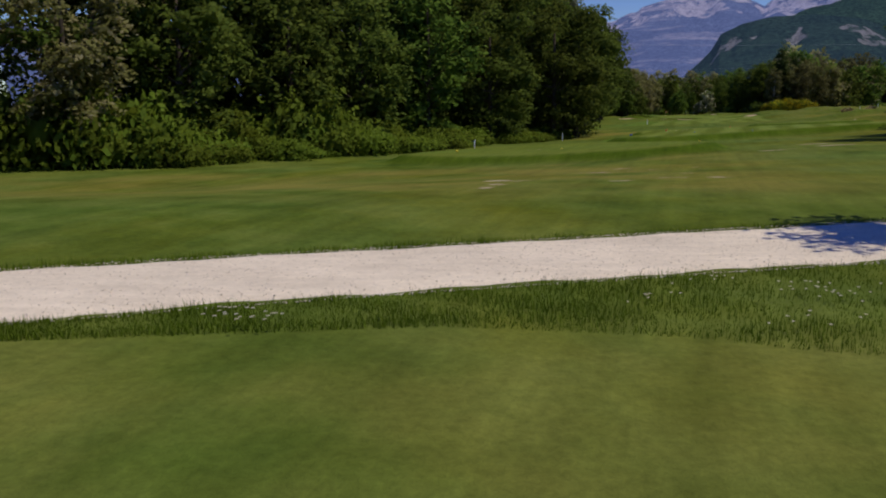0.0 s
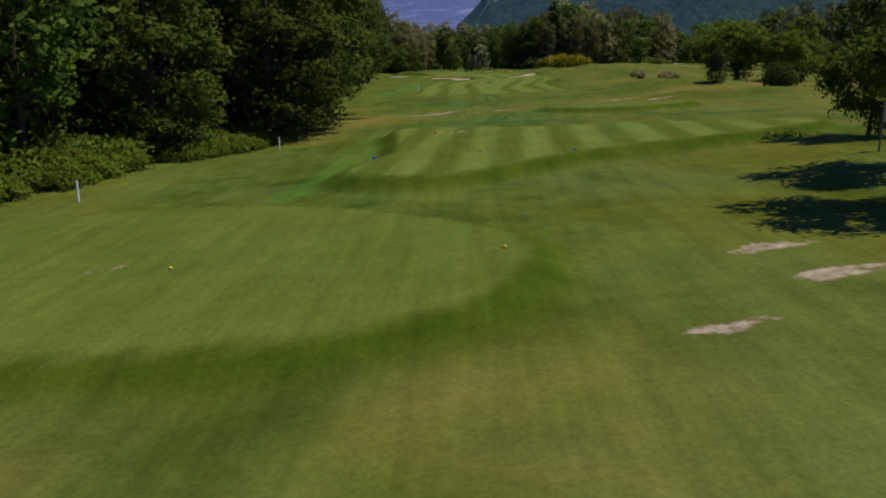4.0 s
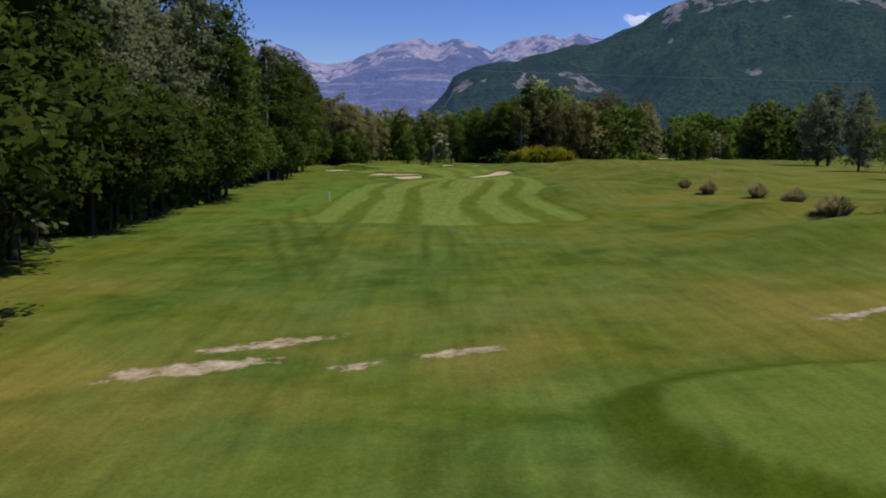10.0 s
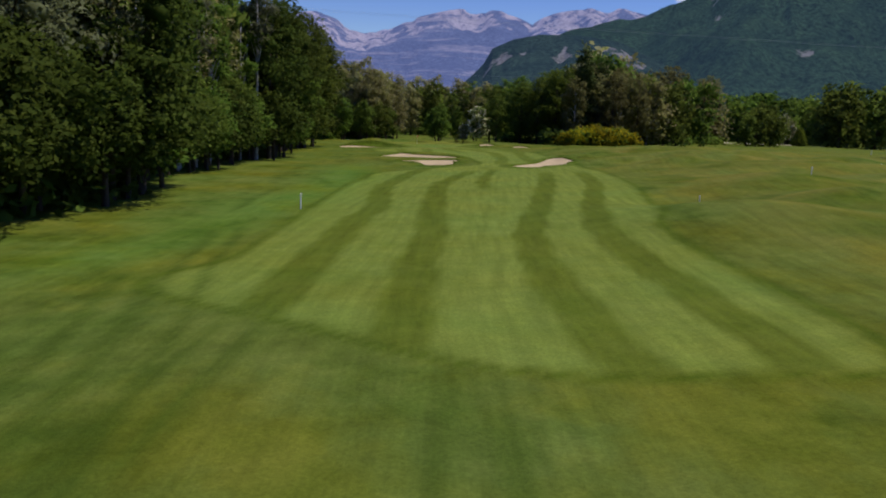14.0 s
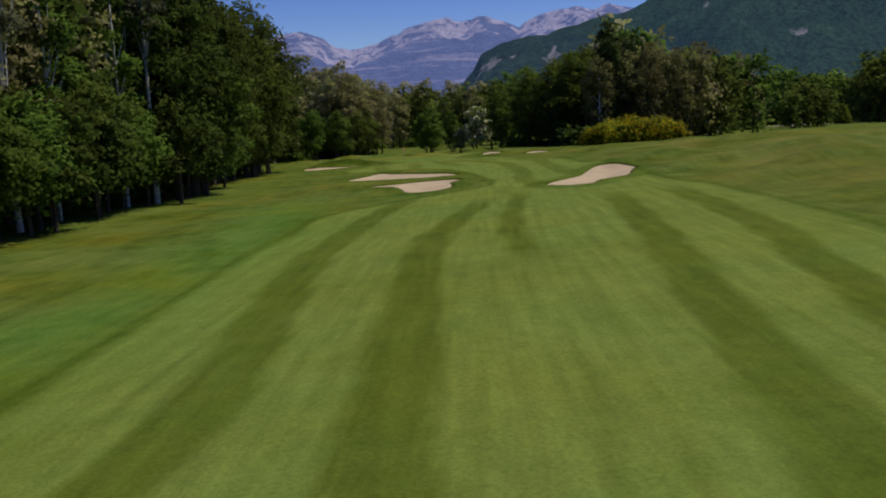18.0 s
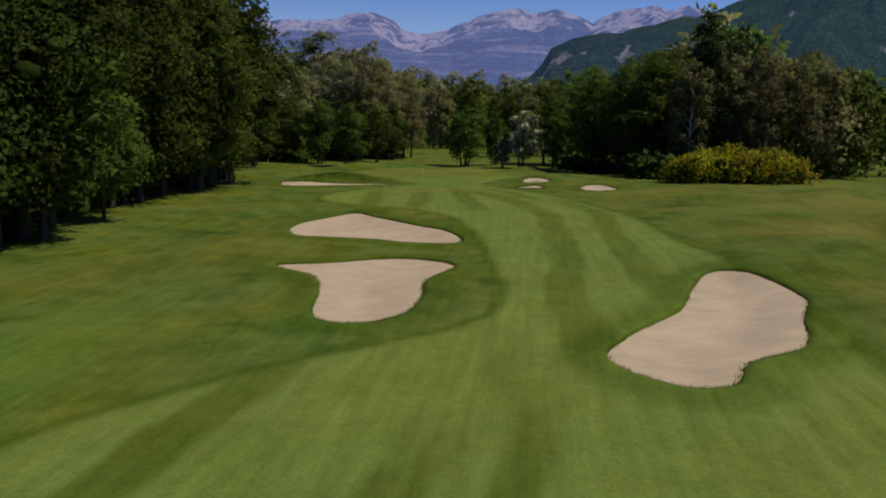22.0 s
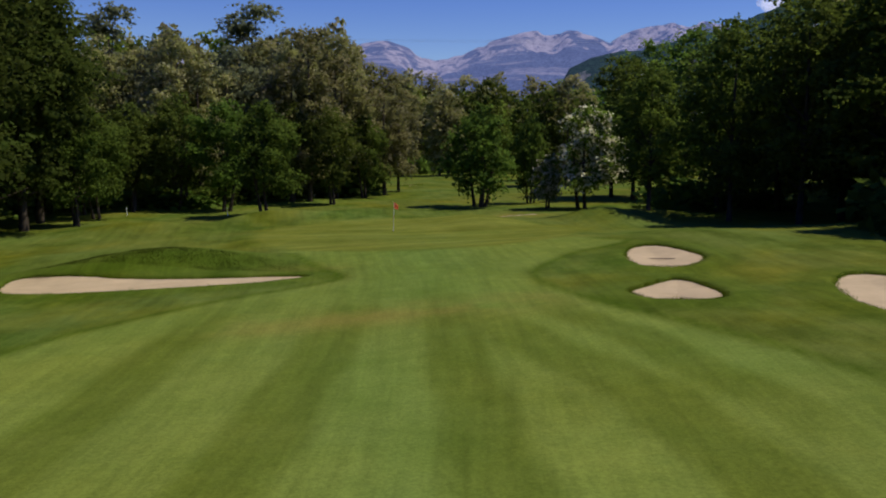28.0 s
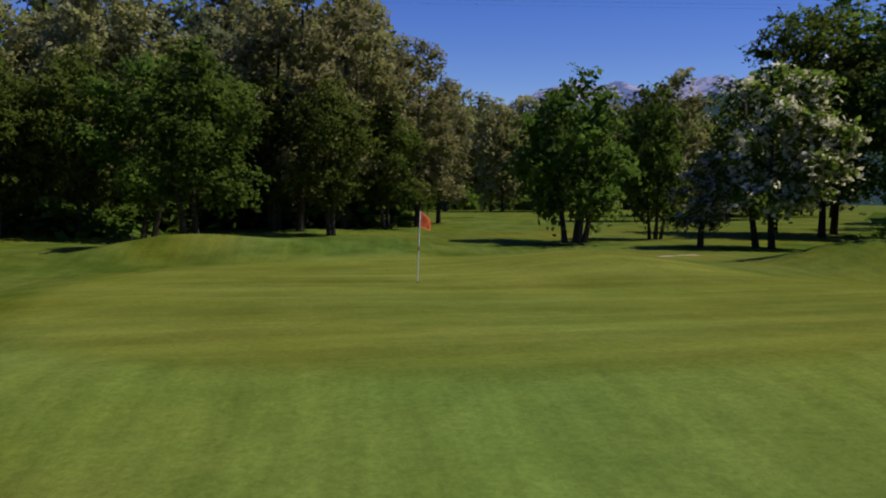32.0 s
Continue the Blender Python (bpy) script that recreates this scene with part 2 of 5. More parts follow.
WHITE = leaf_mat("white_blossom", (0.62, 0.57, 0.38), (0.72, 0.67, 0.46), (0.82, 0.78, 0.58), 0.4)
NEEDLE = leaf_mat("spruce_needles", (0.030, 0.044, 0.013), (0.052, 0.072, 0.018), (0.090, 0.110, 0.028), 0.25)
BROOM = leaf_mat("broom_blossom", (0.22, 0.190, 0.008), (0.40, 0.345, 0.012), (0.56, 0.480, 0.018), 0.35)
OLIVE = leaf_mat("olive_green_leaves", (0.130, 0.132, 0.046), (0.190, 0.186, 0.064), (0.265, 0.252, 0.096), 0.55)
SHRUB = leaf_mat("bramble_leaves", (0.095, 0.140, 0.014), (0.150, 0.210, 0.024), (0.215, 0.280, 0.040), 0.55)
STRAW = leaf_mat("straw_grass", (0.24, 0.20, 0.075), (0.36, 0.31, 0.13), (0.46, 0.41, 0.20), 0.5, 0.7)
BLADE = leaf_mat("grass_blades", (0.075, 0.120, 0.006), (0.110, 0.165, 0.012), (0.170, 0.215, 0.022), 0.3)
RANK = leaf_mat("rank_grass", (0.040, 0.055, 0.006), (0.062, 0.082, 0.009), (0.105, 0.115, 0.020), 0.3)
BARK = bark_mat("grey_brown_bark", (0.028, 0.022, 0.015), (0.085, 0.066, 0.048))
BIRCH = bark_mat("white_birch_bark", (0.14, 0.13, 0.11), (0.62, 0.60, 0.56), 5.0, True)

# ---- the lie of the land ----
LINE_Y = [-40, 0, 3, 7, 12.8, 18, 26, 50, 79, 113, 144, 174, 212, 240, 268, 306, 400, 4000]
LINE_X = [-2, 0, .4, 1.1, 2.1, 3.8, 7, 15.8, 25.6, 37.3, 44.2, 56.2, 69.6, 75.1, 82, 86.8, 100, 610]

FINE_Y = np.concatenate([np.arange(-40.0, 400, 2.0), [400.0, 4000.0]])
FINE_X = np.interp(FINE_Y, LINE_Y, LINE_X)
FINE_X[6:-8] = np.convolve(FINE_X, np.ones(9) / 9, "same")[6:-8]


def mid_x(y):
    """The middle of the hole at y."""
    return np.interp(y, FINE_Y, FINE_X)


def smooth(a, lo, hi):
    t = np.clip((a - lo) / (hi - lo), 0, 1)
    return t * t * (3 - 2 * t)


def outline(points, n=72):
    """A closed smooth curve through a few corner points."""
    p = np.array(points, float)
    m = len(p)
    out = []
    for k in range(n):
        f = k * m / n
        i, t = int(f), f - int(f)
        a, b, c, d = p[(i - 1) % m], p[i % m], p[(i + 1) % m], p[(i + 2) % m]
        out.append(0.5 * (2 * b + (c - a) * t + (2 * a - 5 * b + 4 * c - d) * t * t + (3 * b - a - 3 * c + d) * t ** 3))
    return np.array(out)


def inside(x, y, poly):
    """Signed distance to a closed curve: positive within it. Far off it is only a rough minus."""
    x, y = np.asarray(x, float), np.asarray(y, float)
    res = np.full(x.shape, -99.0)
    lo, hi = poly.min(0) - 6, poly.max(0) + 6
    near = (x > lo[0]) & (x < hi[0]) & (y > lo[1]) & (y < hi[1])
    if not near.any():
        return res
    px, py = x[near], y[near]
    d = np.full(px.shape, 1e9)
    odd = np.zeros(px.shape, bool)
    for k in range(len(poly)):
        ax, ay = poly[k]
        bx, by = poly[(k + 1) % len(poly)]
        ex, ey = bx - ax, by - ay
        t = np.clip(((px - ax) * ex + (py - ay) * ey) / (ex * ex + ey * ey + 1e-9), 0, 1)
        d = np.minimum(d, np.hypot(px - ax - t * ex, py - ay - t * ey))
        if ay != by:
            odd ^= ((ay > py) != (by > py)) & (px < ax + (py - ay) / (by - ay) * ex)
    res[near] = np.where(odd, d, -d)
    return res


BUNKERS = {
    "A": ([(67.7, 263.3), (67.3, 268.5), (68.5, 273.3), (70.8, 276.0), (73.6, 277.4), (75.2, 274.4), (77.4, 268.7), (79.4, 264.3), (79.5, 259.0), (78.4, 257.2), (75.6, 258.6), (73.0, 261.0), (69.6, 262.3)], 0.55),
    "B": ([(66.3, 250.5), (69.4, 251.1), (72.9, 252.0), (75.0, 251.3), (76.7, 248.3), (74.2, 244.0), (73.4, 240.4), (71.9, 236.8), (69.6, 235.7), (68.0, 237.6), (68.5, 243.0), (68.3, 246.9)], 0.5),
    "C": ([(77.9, 228.2), (80.2, 231.2), (83.8, 234.4), (86.6, 238.5), (88.9, 241.0), (90.6, 239.6), (90.2, 234.8), (87.6, 231.0), (85.4, 227.7), (82.4, 226.4), (80.6, 224.4), (78.8, 224.9)], 0.6),
    "D": ([(66.9, 312.4), (66.8, 315.2), (69.6, 314.9), (73.0, 313.8), (77.0, 312.9), (81.4, 312.0), (82.2, 310.9), (79.0, 309.8), (73.0, 310.2), (69.0, 311.0)], 0.3),
    "E": ([(98.6, 308.6), (100.2, 311.8), (101.9, 311.4), (102.3, 307.3), (100.2, 304.9), (98.5, 305.8)], 0.4),
    "F": ([(95.3, 300.3), (96.8, 301.8), (98.6, 302.6), (99.1, 300.6), (98.2, 297.6), (96.7, 297.4), (95.4, 298.3)], 0.35),
    "H": ([(98.2, 408.4), (99.6, 410.2), (101.8, 411.0), (103.0, 410.0), (101.4, 408.2), (99.4, 407.4)], 0.3),
    "G": ([(103.1, 298.0), (105.2, 300.2), (106.6, 299.4), (106.5, 296.2), (106.2, 293.6), (103.8, 291.4), (102.2, 291.9), (101.7, 294.2)], 0.4),
}
BUNKER_LINES = {n: outline(p) for n, (p, d) in BUNKERS.items()}
TEE_YELLOW = outline([(-2.5, 52), (-1.0, 57.5), (4.0, 61.2), (10.0, 58.8), (14.0, 54.6), (15.8, 49.4), (13.6, 44.9), (9.6, 43.9), (4.5, 45.4), (0.2, 48.5)])
TEE_BLUE = outline([(13.7, 65.2), (14.6, 62.9), (16.5, 62.0), (18.5, 62.1), (21.0, 63.6), (24.2, 65.3), (28.9, 66.2), (34.0, 66.3), (40.0, 68.0), (39.0, 72.0), (33.5, 76.3), (30.9, 77.4), (27.9, 79.0), (25.4, 82.5), (24.2, 84.4), (22.3, 86.2), (20.6, 86.6),
                    (18.8, 78.1), (17.5, 72.6), (15.6, 69.2)], 120)
LUSH = outline([(10.2, 62.7), (12.6, 68.7), (15.3, 78.6), (15.9, 81.5), (17.2, 84.8), (18.6, 88.4), (19.8, 90.6), (20.4, 89.6), (19.4, 86.4), (18.8, 79.9), (18.4, 76.0), (17.2, 73.2), (15.2, 69.0), (13.4, 65.5), (11.5, 62.5)], 90)
TEE_RED = outline([(37.2, 99.2), (38.6, 101.8), (43.0, 101.4), (47.6, 98.3), (48.2, 94.4), (45.0, 92.0), (40.4, 92.8), (38.0, 96.0)])
GREEN = outline([(80.5, 322), (84.5, 318), (92.0, 316.5), (98.5, 319), (101.5, 326), (100, 335), (94.5, 340), (87.0, 341), (80.5, 336.5), (78.5, 329)])
FAIRWAY = outline([(36.8, 155.5), (41.0, 148.6), (46.0, 141.2), (52.0, 139.0), (56.5, 140.1), (61.6, 160.2), (65.0, 166.5), (72.4, 181.3), (79.2, 198.1), (83.4, 211.4), (84.8, 219.0), (88, 232), (95, 262), (96.5, 284), (93.2, 299), (92.6, 305), (93.6, 308.5), (97.2, 312.6), (101.0, 315.0),
                   (97, 322), (90, 325), (82, 323), (80.9, 319.5), (83.2, 314.0), (84.2, 309.8), (81.8, 307.4), (77.5, 304.5), (72.0, 298.5), (71.5, 290), (77.0, 282.5), (81.5, 273), (80.9, 260), (79.4, 250), (76.0, 236), (66.5, 230.5), (59.0, 224.0), (55.6, 215.0), (51.5, 203), (45.0, 179.0), (42.2, 168.0), (40.2, 160.5)], 160)
# dark mowing lanes of the fairway: middle by y, and half width
LANES = [
    ((140, 152, 158, 168, 176, 182, 195, 203, 215, 232), (38.0, 41.5, 43.2, 46.1, 48.4, 50.9, 53.4, 55.4, 59.6, 67.0), 1.05),
    ((138, 142, 156, 166, 176, 184, 198, 206, 222), (42.5, 43.7, 47.5, 50.8, 53.4, 55.6, 59.6, 62.3, 70.5), 1.0),
    ((195, 203, 212, 224), (63.4, 65.6, 69.0, 74.0), 0.7),
    ((138, 148, 154, 164, 178, 190, 200, 216), (48.8, 51.0, 52.6, 55.7, 62.0, 67.3, 71.6, 78.0), 0.95),
    ((138, 141, 156, 164, 176, 194, 199, 214), (53.2, 54.0, 57.6, 60.0, 65.2, 74.0, 76.2, 81.6), 0.95),
    ((228, 240, 249, 262, 271, 287, 300), (77.6, 80.4, 84.0, 87.4, 90.0, 90.6, 88.0), 1.1),
    ((238, 246, 263, 270, 286), (84.8, 87.0, 92.0, 94.6, 95.6), 1.0),
    ((281, 292, 304), (74.6, 76.6, 78.6), 1.1),
    ((280, 292, 304), (79.4, 82.0, 84.6), 1.1),
    ((276, 290, 304), (85.0, 86.4, 88.0), 1.0),
    ((284, 292, 300), (93.2, 92.6, 91.4), 0.9),
]
MOUNDS = [  # x, y, height, half widths
    (70.0, 163.0, 1.3, 7, 9), (76.0, 146.0, 0.15, 8, 7), (75.0, 178.0, -0.5, 5, 7), (61.0, 118.0, 1.3, 8, 6), (88.0, 186.0, 1.3, 8, 8), (58.0, 104.0, 0.7, 7, 6), (100.0, 205.0, 1.3, 9, 9), (112.0, 240.0, 1.3, 10, 8), (104.0, 262.0, 0.7, 7, 9),
    (118.0, 268.0, 0.8, 9, 7), (74.2, 316.8, 1.35, 6.8, 2.1), (69.0, 323.5, 0.5, 5.0, 3.0), (106.0, 316.0, 0.45, 5, 6), (98.5, 300.8, -0.15, 3, 2.0), (104.5, 314.0, 0.15, 3, 2.5), (92.5, 243.0, 0.6, 5, 6), (64.0, 257.0, 0.4, 6, 8),
    (73.5, 279.5, 0.35, 5, 2.5), (96.0, 230.0, 1.0, 7, 4), (108.0, 222.0, 1.3, 8, 5), (122.0, 250.0, 1.5, 9, 6), (92.0, 214.0, 0.9, 6, 4), (130.0, 226.0, 1.4, 9, 6), (112.0, 200.0, 1.2, 9, 5), (84.0, 172.0, 1.0, 6, 4),
    (79.5, 344, 1.34, 6, 3.0), (72, 346, -0.8, 5, 4), (88.5, 346, 1.09, 4.5, 3.0), (96.3, 336, 0.63, 3.6, 4.5), (107.5, 336, 1.25, 3.5, 4), (69, 340, 0.84, 5, 5), (104, 346, 0.13, 4, 4), (113, 340, 0.76, 5, 5),
    (97, 349, -0.8, 5, 4),
    (96.0, 216.0, 1.0, 3.6, 4.0), (104.5, 228.0, 1.2, 4.0, 4.2), (99.0, 246.0, 0.9, 3.6, 5.0), (113.0, 254.0, 1.1, 4.6, 4.2), (108.0, 276.0, 0.8, 4.5, 4.0), (122.0, 236.0, 1.2, 4.5, 5.0), (84.0, 158.0, 1.1, 4.0, 5.0), (93.0, 170.0, 1.1, 4.5, 4.5),
    (66.0, 132.0, 0.9, 4.0, 4.0), (72.0, 127.0, 0.9, 4.5, 3.6), (117.0, 214.0, 1.1, 4.5, 4.0), (135.0, 245.0, 1.2, 5.5, 5.0), (104.0, 188.0, 1.1, 4.5, 4.5), (126.0, 282.0, 0.8, 6, 4.0),
]


RANK_ROUGH = [  # stretches of longer, darker grass: x, y, half widths
    (56.5, 116.0, 6.0, 3.0), (56.5, 98.0, 5.0, 3.2), (63.0, 133.0, 5.0, 2.6), (72.0, 156.0, 4.0, 3.0), (99.0, 239.5, 5.0, 3.0), (112.0, 247.0, 7.0, 3.0), (96.0, 205.0, 6.0, 3.2), (116.0, 232.0, 8.0, 3.0),
    (102.0, 258.6, 5.0, 3.0), (106.0, 272.0, 6.0, 3.0), (97.5, 249.7, 3.0, 3.0), (92.0, 247.0, 2.2, 4.0), (80.0, 168.0, 5.0, 4.0), (90.0, 182.0, 6.0, 3.5), (76.6, 295.5, 3.0, 2.0), (128.0, 262.0, 9.0, 3.0), (84.0, 196.0, 2.5, 5.0),
]


def land(x, y, holes=True):
    """The height of the ground."""
    x, y = np.asarray(x, float), np.asarray(y, float)
    u = x - mid_x(y)
    fall = smooth(y, 312, 334)          # the ground round the green lies lower and flatter
    z = -0.35 - 0.38 * fall + (0.055 - 0.037 * fall) * u
    z = np.where(z > 0.9, 0.9 + 0.8 * np.tanh((z - 0.9) / 0.8), z)
    z = np.where(z < -0.9, -0.9 + 0.6 * np.tanh((z + 0.9) / 0.6), z)
    start = 1 - smooth(y, 14, 36)
    z = z * (1 - start) + (-0.35 + 0.03 * np.clip(y, -8, 15)) * start
    far = np.exp(-(np.maximum(np.abs(u) - 180, 0) / 90) ** 2) * np.exp(-(np.maximum(y - 460, 0) / 90) ** 2)
    z = z * far + 0.0 * (1 - far)
    z = z + 0.07 * np.sin(x * 0.23 + 1.7 * np.sin(y * 0.061)) * np.cos(y * 0.19 + 0.8) * far
    for mx, my, h, a, b in MOUNDS:
        z = z + h * np.exp(-((x - mx) / a) ** 2 - ((y - my) / b) ** 2)
    for tee, h in ((TEE_YELLOW, 0.45), (TEE_BLUE, 0.55), (TEE_RED, 0.36)):
        z = z + h * smooth(inside(x, y, tee), -1.5, 0.2)
    z = z + 0.30 * smooth(inside(x, y, GREEN), -4.0, 0.5)
    if holes:
        for n, poly in BUNKER_LINES.items():
            d = inside(x, y, poly)
            z = z - (BUNKERS[n][1] + 0.6) * smooth(d, -0.75, 0.45)
    return z


def at(x, y):
    return float(land(np.array([x]), np.array([y]))[0])


def mesh_from(name, verts, faces, mat=None, flat=False):
    me = bpy.data.meshes.new(name)
    me.from_pydata([tuple(v) for v in verts], [], [tuple(f) for f in faces])
    if mat:
        for m in mat if isinstance(mat, (list, tuple)) else (mat,):
            me.materials.append(m)
    if not flat:
        me.polygons.foreach_set("use_smooth", [True] * len(me.polygons))
    me.update()
    return me


def part(name, bm, material, parent, label=""):
    """Links a bmesh or a mesh as one mesh object under a thing or a part."""
    if isinstance(bm, bmesh.types.BMesh):
        me = bpy.data.meshes.new(name)
        bm.to_mesh(me)
        bm.free()
        if material:
            me.materials.append(material)
    else:
        me = bm
    ob = new(name, me)
    ob.parent = parent
    return tagged(ob, label)


def strip(rows, cols):
    """Faces of a grid of rows x cols points."""
    a = np.arange(rows * cols).reshape(rows, cols)
    return np.stack([a[:-1, :-1], a[:-1, 1:], a[1:, 1:], a[1:, :-1]], -1).reshape(-1, 4)


# ---- ground: one sheet to the horizon ----
def spaced(steps):
    out = [steps[0][0]]
    for lo, hi, d in steps:
        n = max(1, int(round((hi - lo) / d)))
        out += [lo + (hi - lo) * (k + 1) / n for k in range(n)]
    return np.array(out)


gu = spaced([(-4200, -600, 450), (-600, -120, 60), (-120, -34, 5), (-34, -20, 0.6), (-20, 18, 0.32), (18, 34, 0.6), (34, 60, 1.5), (60, 120, 5), (120, 600, 60), (600, 4200, 450)])
gy = spaced([(-800, -60, 120), (-60, -6, 6), (-6, 30, 0.4), (30, 130, 0.45), (130, 345, 0.5), (345, 400, 2.0), (400, 405, 2.5), (405, 413, 0.5), (413, 420, 3.5), (420, 520, 10), (520, 1000, 80), (1000, 4600, 600)])
GX, GY = np.meshgrid(gu, gy)
GX = GX + mid_x(GY)
GZ = land(GX, GY)
ground = new("ground", mesh_from("ground", np.stack([GX, GY, GZ], -1).reshape(-1, 3), strip(len(gy), len(gu)), TURF))
tagged(ground, "mown green turf with stripes, rough and worn patches", "ground", kind="structure")


def turf_values(GX, GY):
    """How the turf looks at places: mown, striped, dry, worn and so on."""
    v = {}

    def put(name, values):
        v[name] = np.clip(values, 0, 1)

    GU = GX - mid_x(GY)
    d_fair, d_green = inside(GX, GY, FAIRWAY), inside(GX, GY, GREEN)
    d_tees = np.maximum(np.maximum(inside(GX, GY, TEE_YELLOW), inside(GX, GY, TEE_BLUE)), inside(GX, GY, TEE_RED))
    mown = np.maximum(smooth(np.maximum(d_fair, d_green), -0.7, 0.7), smooth(d_tees, -0.15, 0.25))
    put("mown", mown)
    # mowing lanes run along the hole
    fair_x = np.interp(GY, [130, 138, 150, 165, 185, 210, 226, 240, 262, 290, 310], [45.4, 47.5, 50.5, 54.7, 60.5, 68.5, 73.5, 78.0, 84.5, 90.5, 93.0])
    wave = np.full_like(GX, 1.0)
    for ly, lx, hw in LANES:
        off = np.abs(GX - np.interp(GY, ly, lx) + 0.10 * np.sin(GY * 0.9 + lx[0]))
        ends = smooth(GY, ly[0] - 3, ly[0] + 3) * (1 - smooth(GY, ly[-1] - 6, ly[-1] + 5))
        wave = np.minimum(wave, 1 - (0.95 if ly[0] < 220 else 0.7) * ends * (1 - smooth(off, hw - 0.28, hw + 0.28)))
    wave = wave - 0.22 * smooth(np.sin(GX * 5.2 - 1.9 * GY), 0.55, 0.9) * (GY > 150) * (GY < 225)
    lane_tee = (GX - 0.37 * (GY - 70) - 20.6) / 1.52
    tee = 0.5 + 0.42 * np.tanh(3.0 * np.sin(np.pi * lane_tee))
    wave = np.where(inside(GX, GY, TEE_BLUE) > -1, tee, wave)
    calm = 0.5 * smooth(GY, 298, 308)
    wave = wave * (1 - calm) + 0.68 * calm
    swell = 0.66 + 0.16 * np.sin(GY * 0.95 + 0.12 * GX + 0.8 * np.sin(GX * 0.22)) + 0.09 * np.sin(GY * 2.3 - 0.2 * GX)
    put("stripe", np.where(d_green > -0.3, swell, np.where(inside(GX, GY, TEE_YELLOW) > -1, 0.45, np.where(inside(GX, GY, TEE_RED) > -1, 0.40, wave))))
    # cooler, denser grass on the line of play, and in patches
    cool = 0.75 * np.exp(-(GU / 9.0) ** 2) * smooth(GY, 84, 98) * (1 - smooth(GY, 132, 150)) + 0.7 * np.exp(-((GX - 31) / 6) ** 2 - ((GY - 91) / 6) ** 2)
    cool = np.maximum(cool, 0.7 * np.exp(-((GX - 88.0) / 4.2) ** 2) * smooth(GY, 296, 302) * (1 - smooth(GY, 316, 321)))
    cool = np.maximum(cool, 0.35 * smooth(-GU, 12, 16) * (1 - smooth(-GU, 23, 27)) * smooth(GY, 150, 165) * (1 - smooth(GY, 240, 256)))
    cool = np.maximum(cool, 0.75 * np.exp(-((GX - 22) / 5) ** 2 - ((GY - 60) / 4) ** 2))
    cool = np.maximum(cool, 0.45 * np.exp(-((GX - 84.0) / 2.2) ** 2) * smooth(GY, 238, 250) * (1 - smooth(GY, 292, 300)))
    put("cool", cool)
    put("putting", smooth(d_green, -0.6, 0.6))
    rut = np.zeros_like(GX)
    for x0, y0, x1, y1, w in ((32.6, 118.0, 35.9, 160.0, 0.32), (33.9, 118.0, 37.3, 160.0, 0.32), (35.6, 134.0, 40.2, 151.0, 0.3), (36.9, 134.0, 41.6, 151.0, 0.3), (34.4, 126.0, 39.6, 176.0, 0.28), (36.0, 126.0, 41.0, 176.0, 0.28),
                              (38.5, 121.0, 45.3, 142.0, 0.3), (40.0, 121.0, 46.6, 142.0, 0.3), (43.4, 128.0, 45.6, 141.0, 0.25), (27.6, 89.0, 34.4, 104.0, 0.3), (28.8, 89.0, 35.6, 104.0, 0.3), (30.2, 90.0, 32.0, 100.0, 0.3), (39.6, 180.0, 46.2, 208.0, 0.3)):
        t = np.clip((GY - y0) / (y1 - y0), 0, 1)
        off = GX - (x0 + (x1 - x0) * t) - 0.12 * np.sin(GY * 0.31)
        rut = np.maximum(rut, 0.6 * np.exp(-(off / w) ** 2) * smooth(GY, y0, y0 + 6) * (1 - smooth(GY, y1 - 6, y1)))
    put("rut", rut)
    v["across"] = GX - np.where(GY > 130, fair_x, 45.4 - 0.30 * (130 - GY))
    d_sand = np.max([inside(GX, GY, q) for q in BUNKER_LINES.values()], axis=0)
    put("collar", np.maximum(0.85 * smooth(d_tees, -1.7, -0.7) * (1 - smooth(d_tees, -0.4, 0.1)), np.maximum(0.55 * smooth(d_sand, -2.6, -1.0), 0.9 * np.exp(-((GX - 74.2) / 7.0) ** 4 - ((GY - 315.2) / 2.0) ** 2)))
        + 0.75 * np.exp(-((np.maximum(d_fair, d_tees) + 0.30) / 0.28) ** 2) * (1 - smooth(d_green, -3.0, -1.0)))
    put("lush", 0.46 * smooth(inside(GX, GY, LUSH), -0.3, 0.4) + 0.35 * np.exp(-((GU + 17) / 4) ** 2) * smooth(GY, 150, 165) * (1 - smooth(GY, 235, 250)))
    put("dry", 0.5 * smooth(GU, 13, 24) * (1 - smooth(GY, 250, 330)) * smooth(GY, 60, 90) + 0.7 * smooth(-GU, 9, 15) * smooth(GY, 80, 95) * (1 - smooth(GY, 120, 140)) + 0.75 * smooth(GY, 16, 22) * (1 - smooth(GY, 40, 46)) * (1 - 0.8 * smooth(GX - 0.25 * GY, 2.0, 7.0))
        + 0.8 * np.exp(-((GY - 108) / 5) ** 2) + 0.9 * np.exp(-((GY - 300.0) / 1.8) ** 2) * smooth(GU, -9, -5) * (1 - smooth(GU, 5, 8)) + 0.9 * np.exp(-((GX - 83.6) / 1.2) ** 2 - ((GY - 309.5) / 2.5) ** 2) + 0.8 * np.exp(-((GX - 81.5) / 2.5) ** 2 - ((GY - 313.0) / 1.5) ** 2) + 0.55 * (1 - smooth(GY, 6, 9)) + 1.1 * np.exp(-((GX - 102.0) / 4.5) ** 2 - ((GY - 346.0) / 3.0) ** 2))
    rank = np.zeros_like(GX)
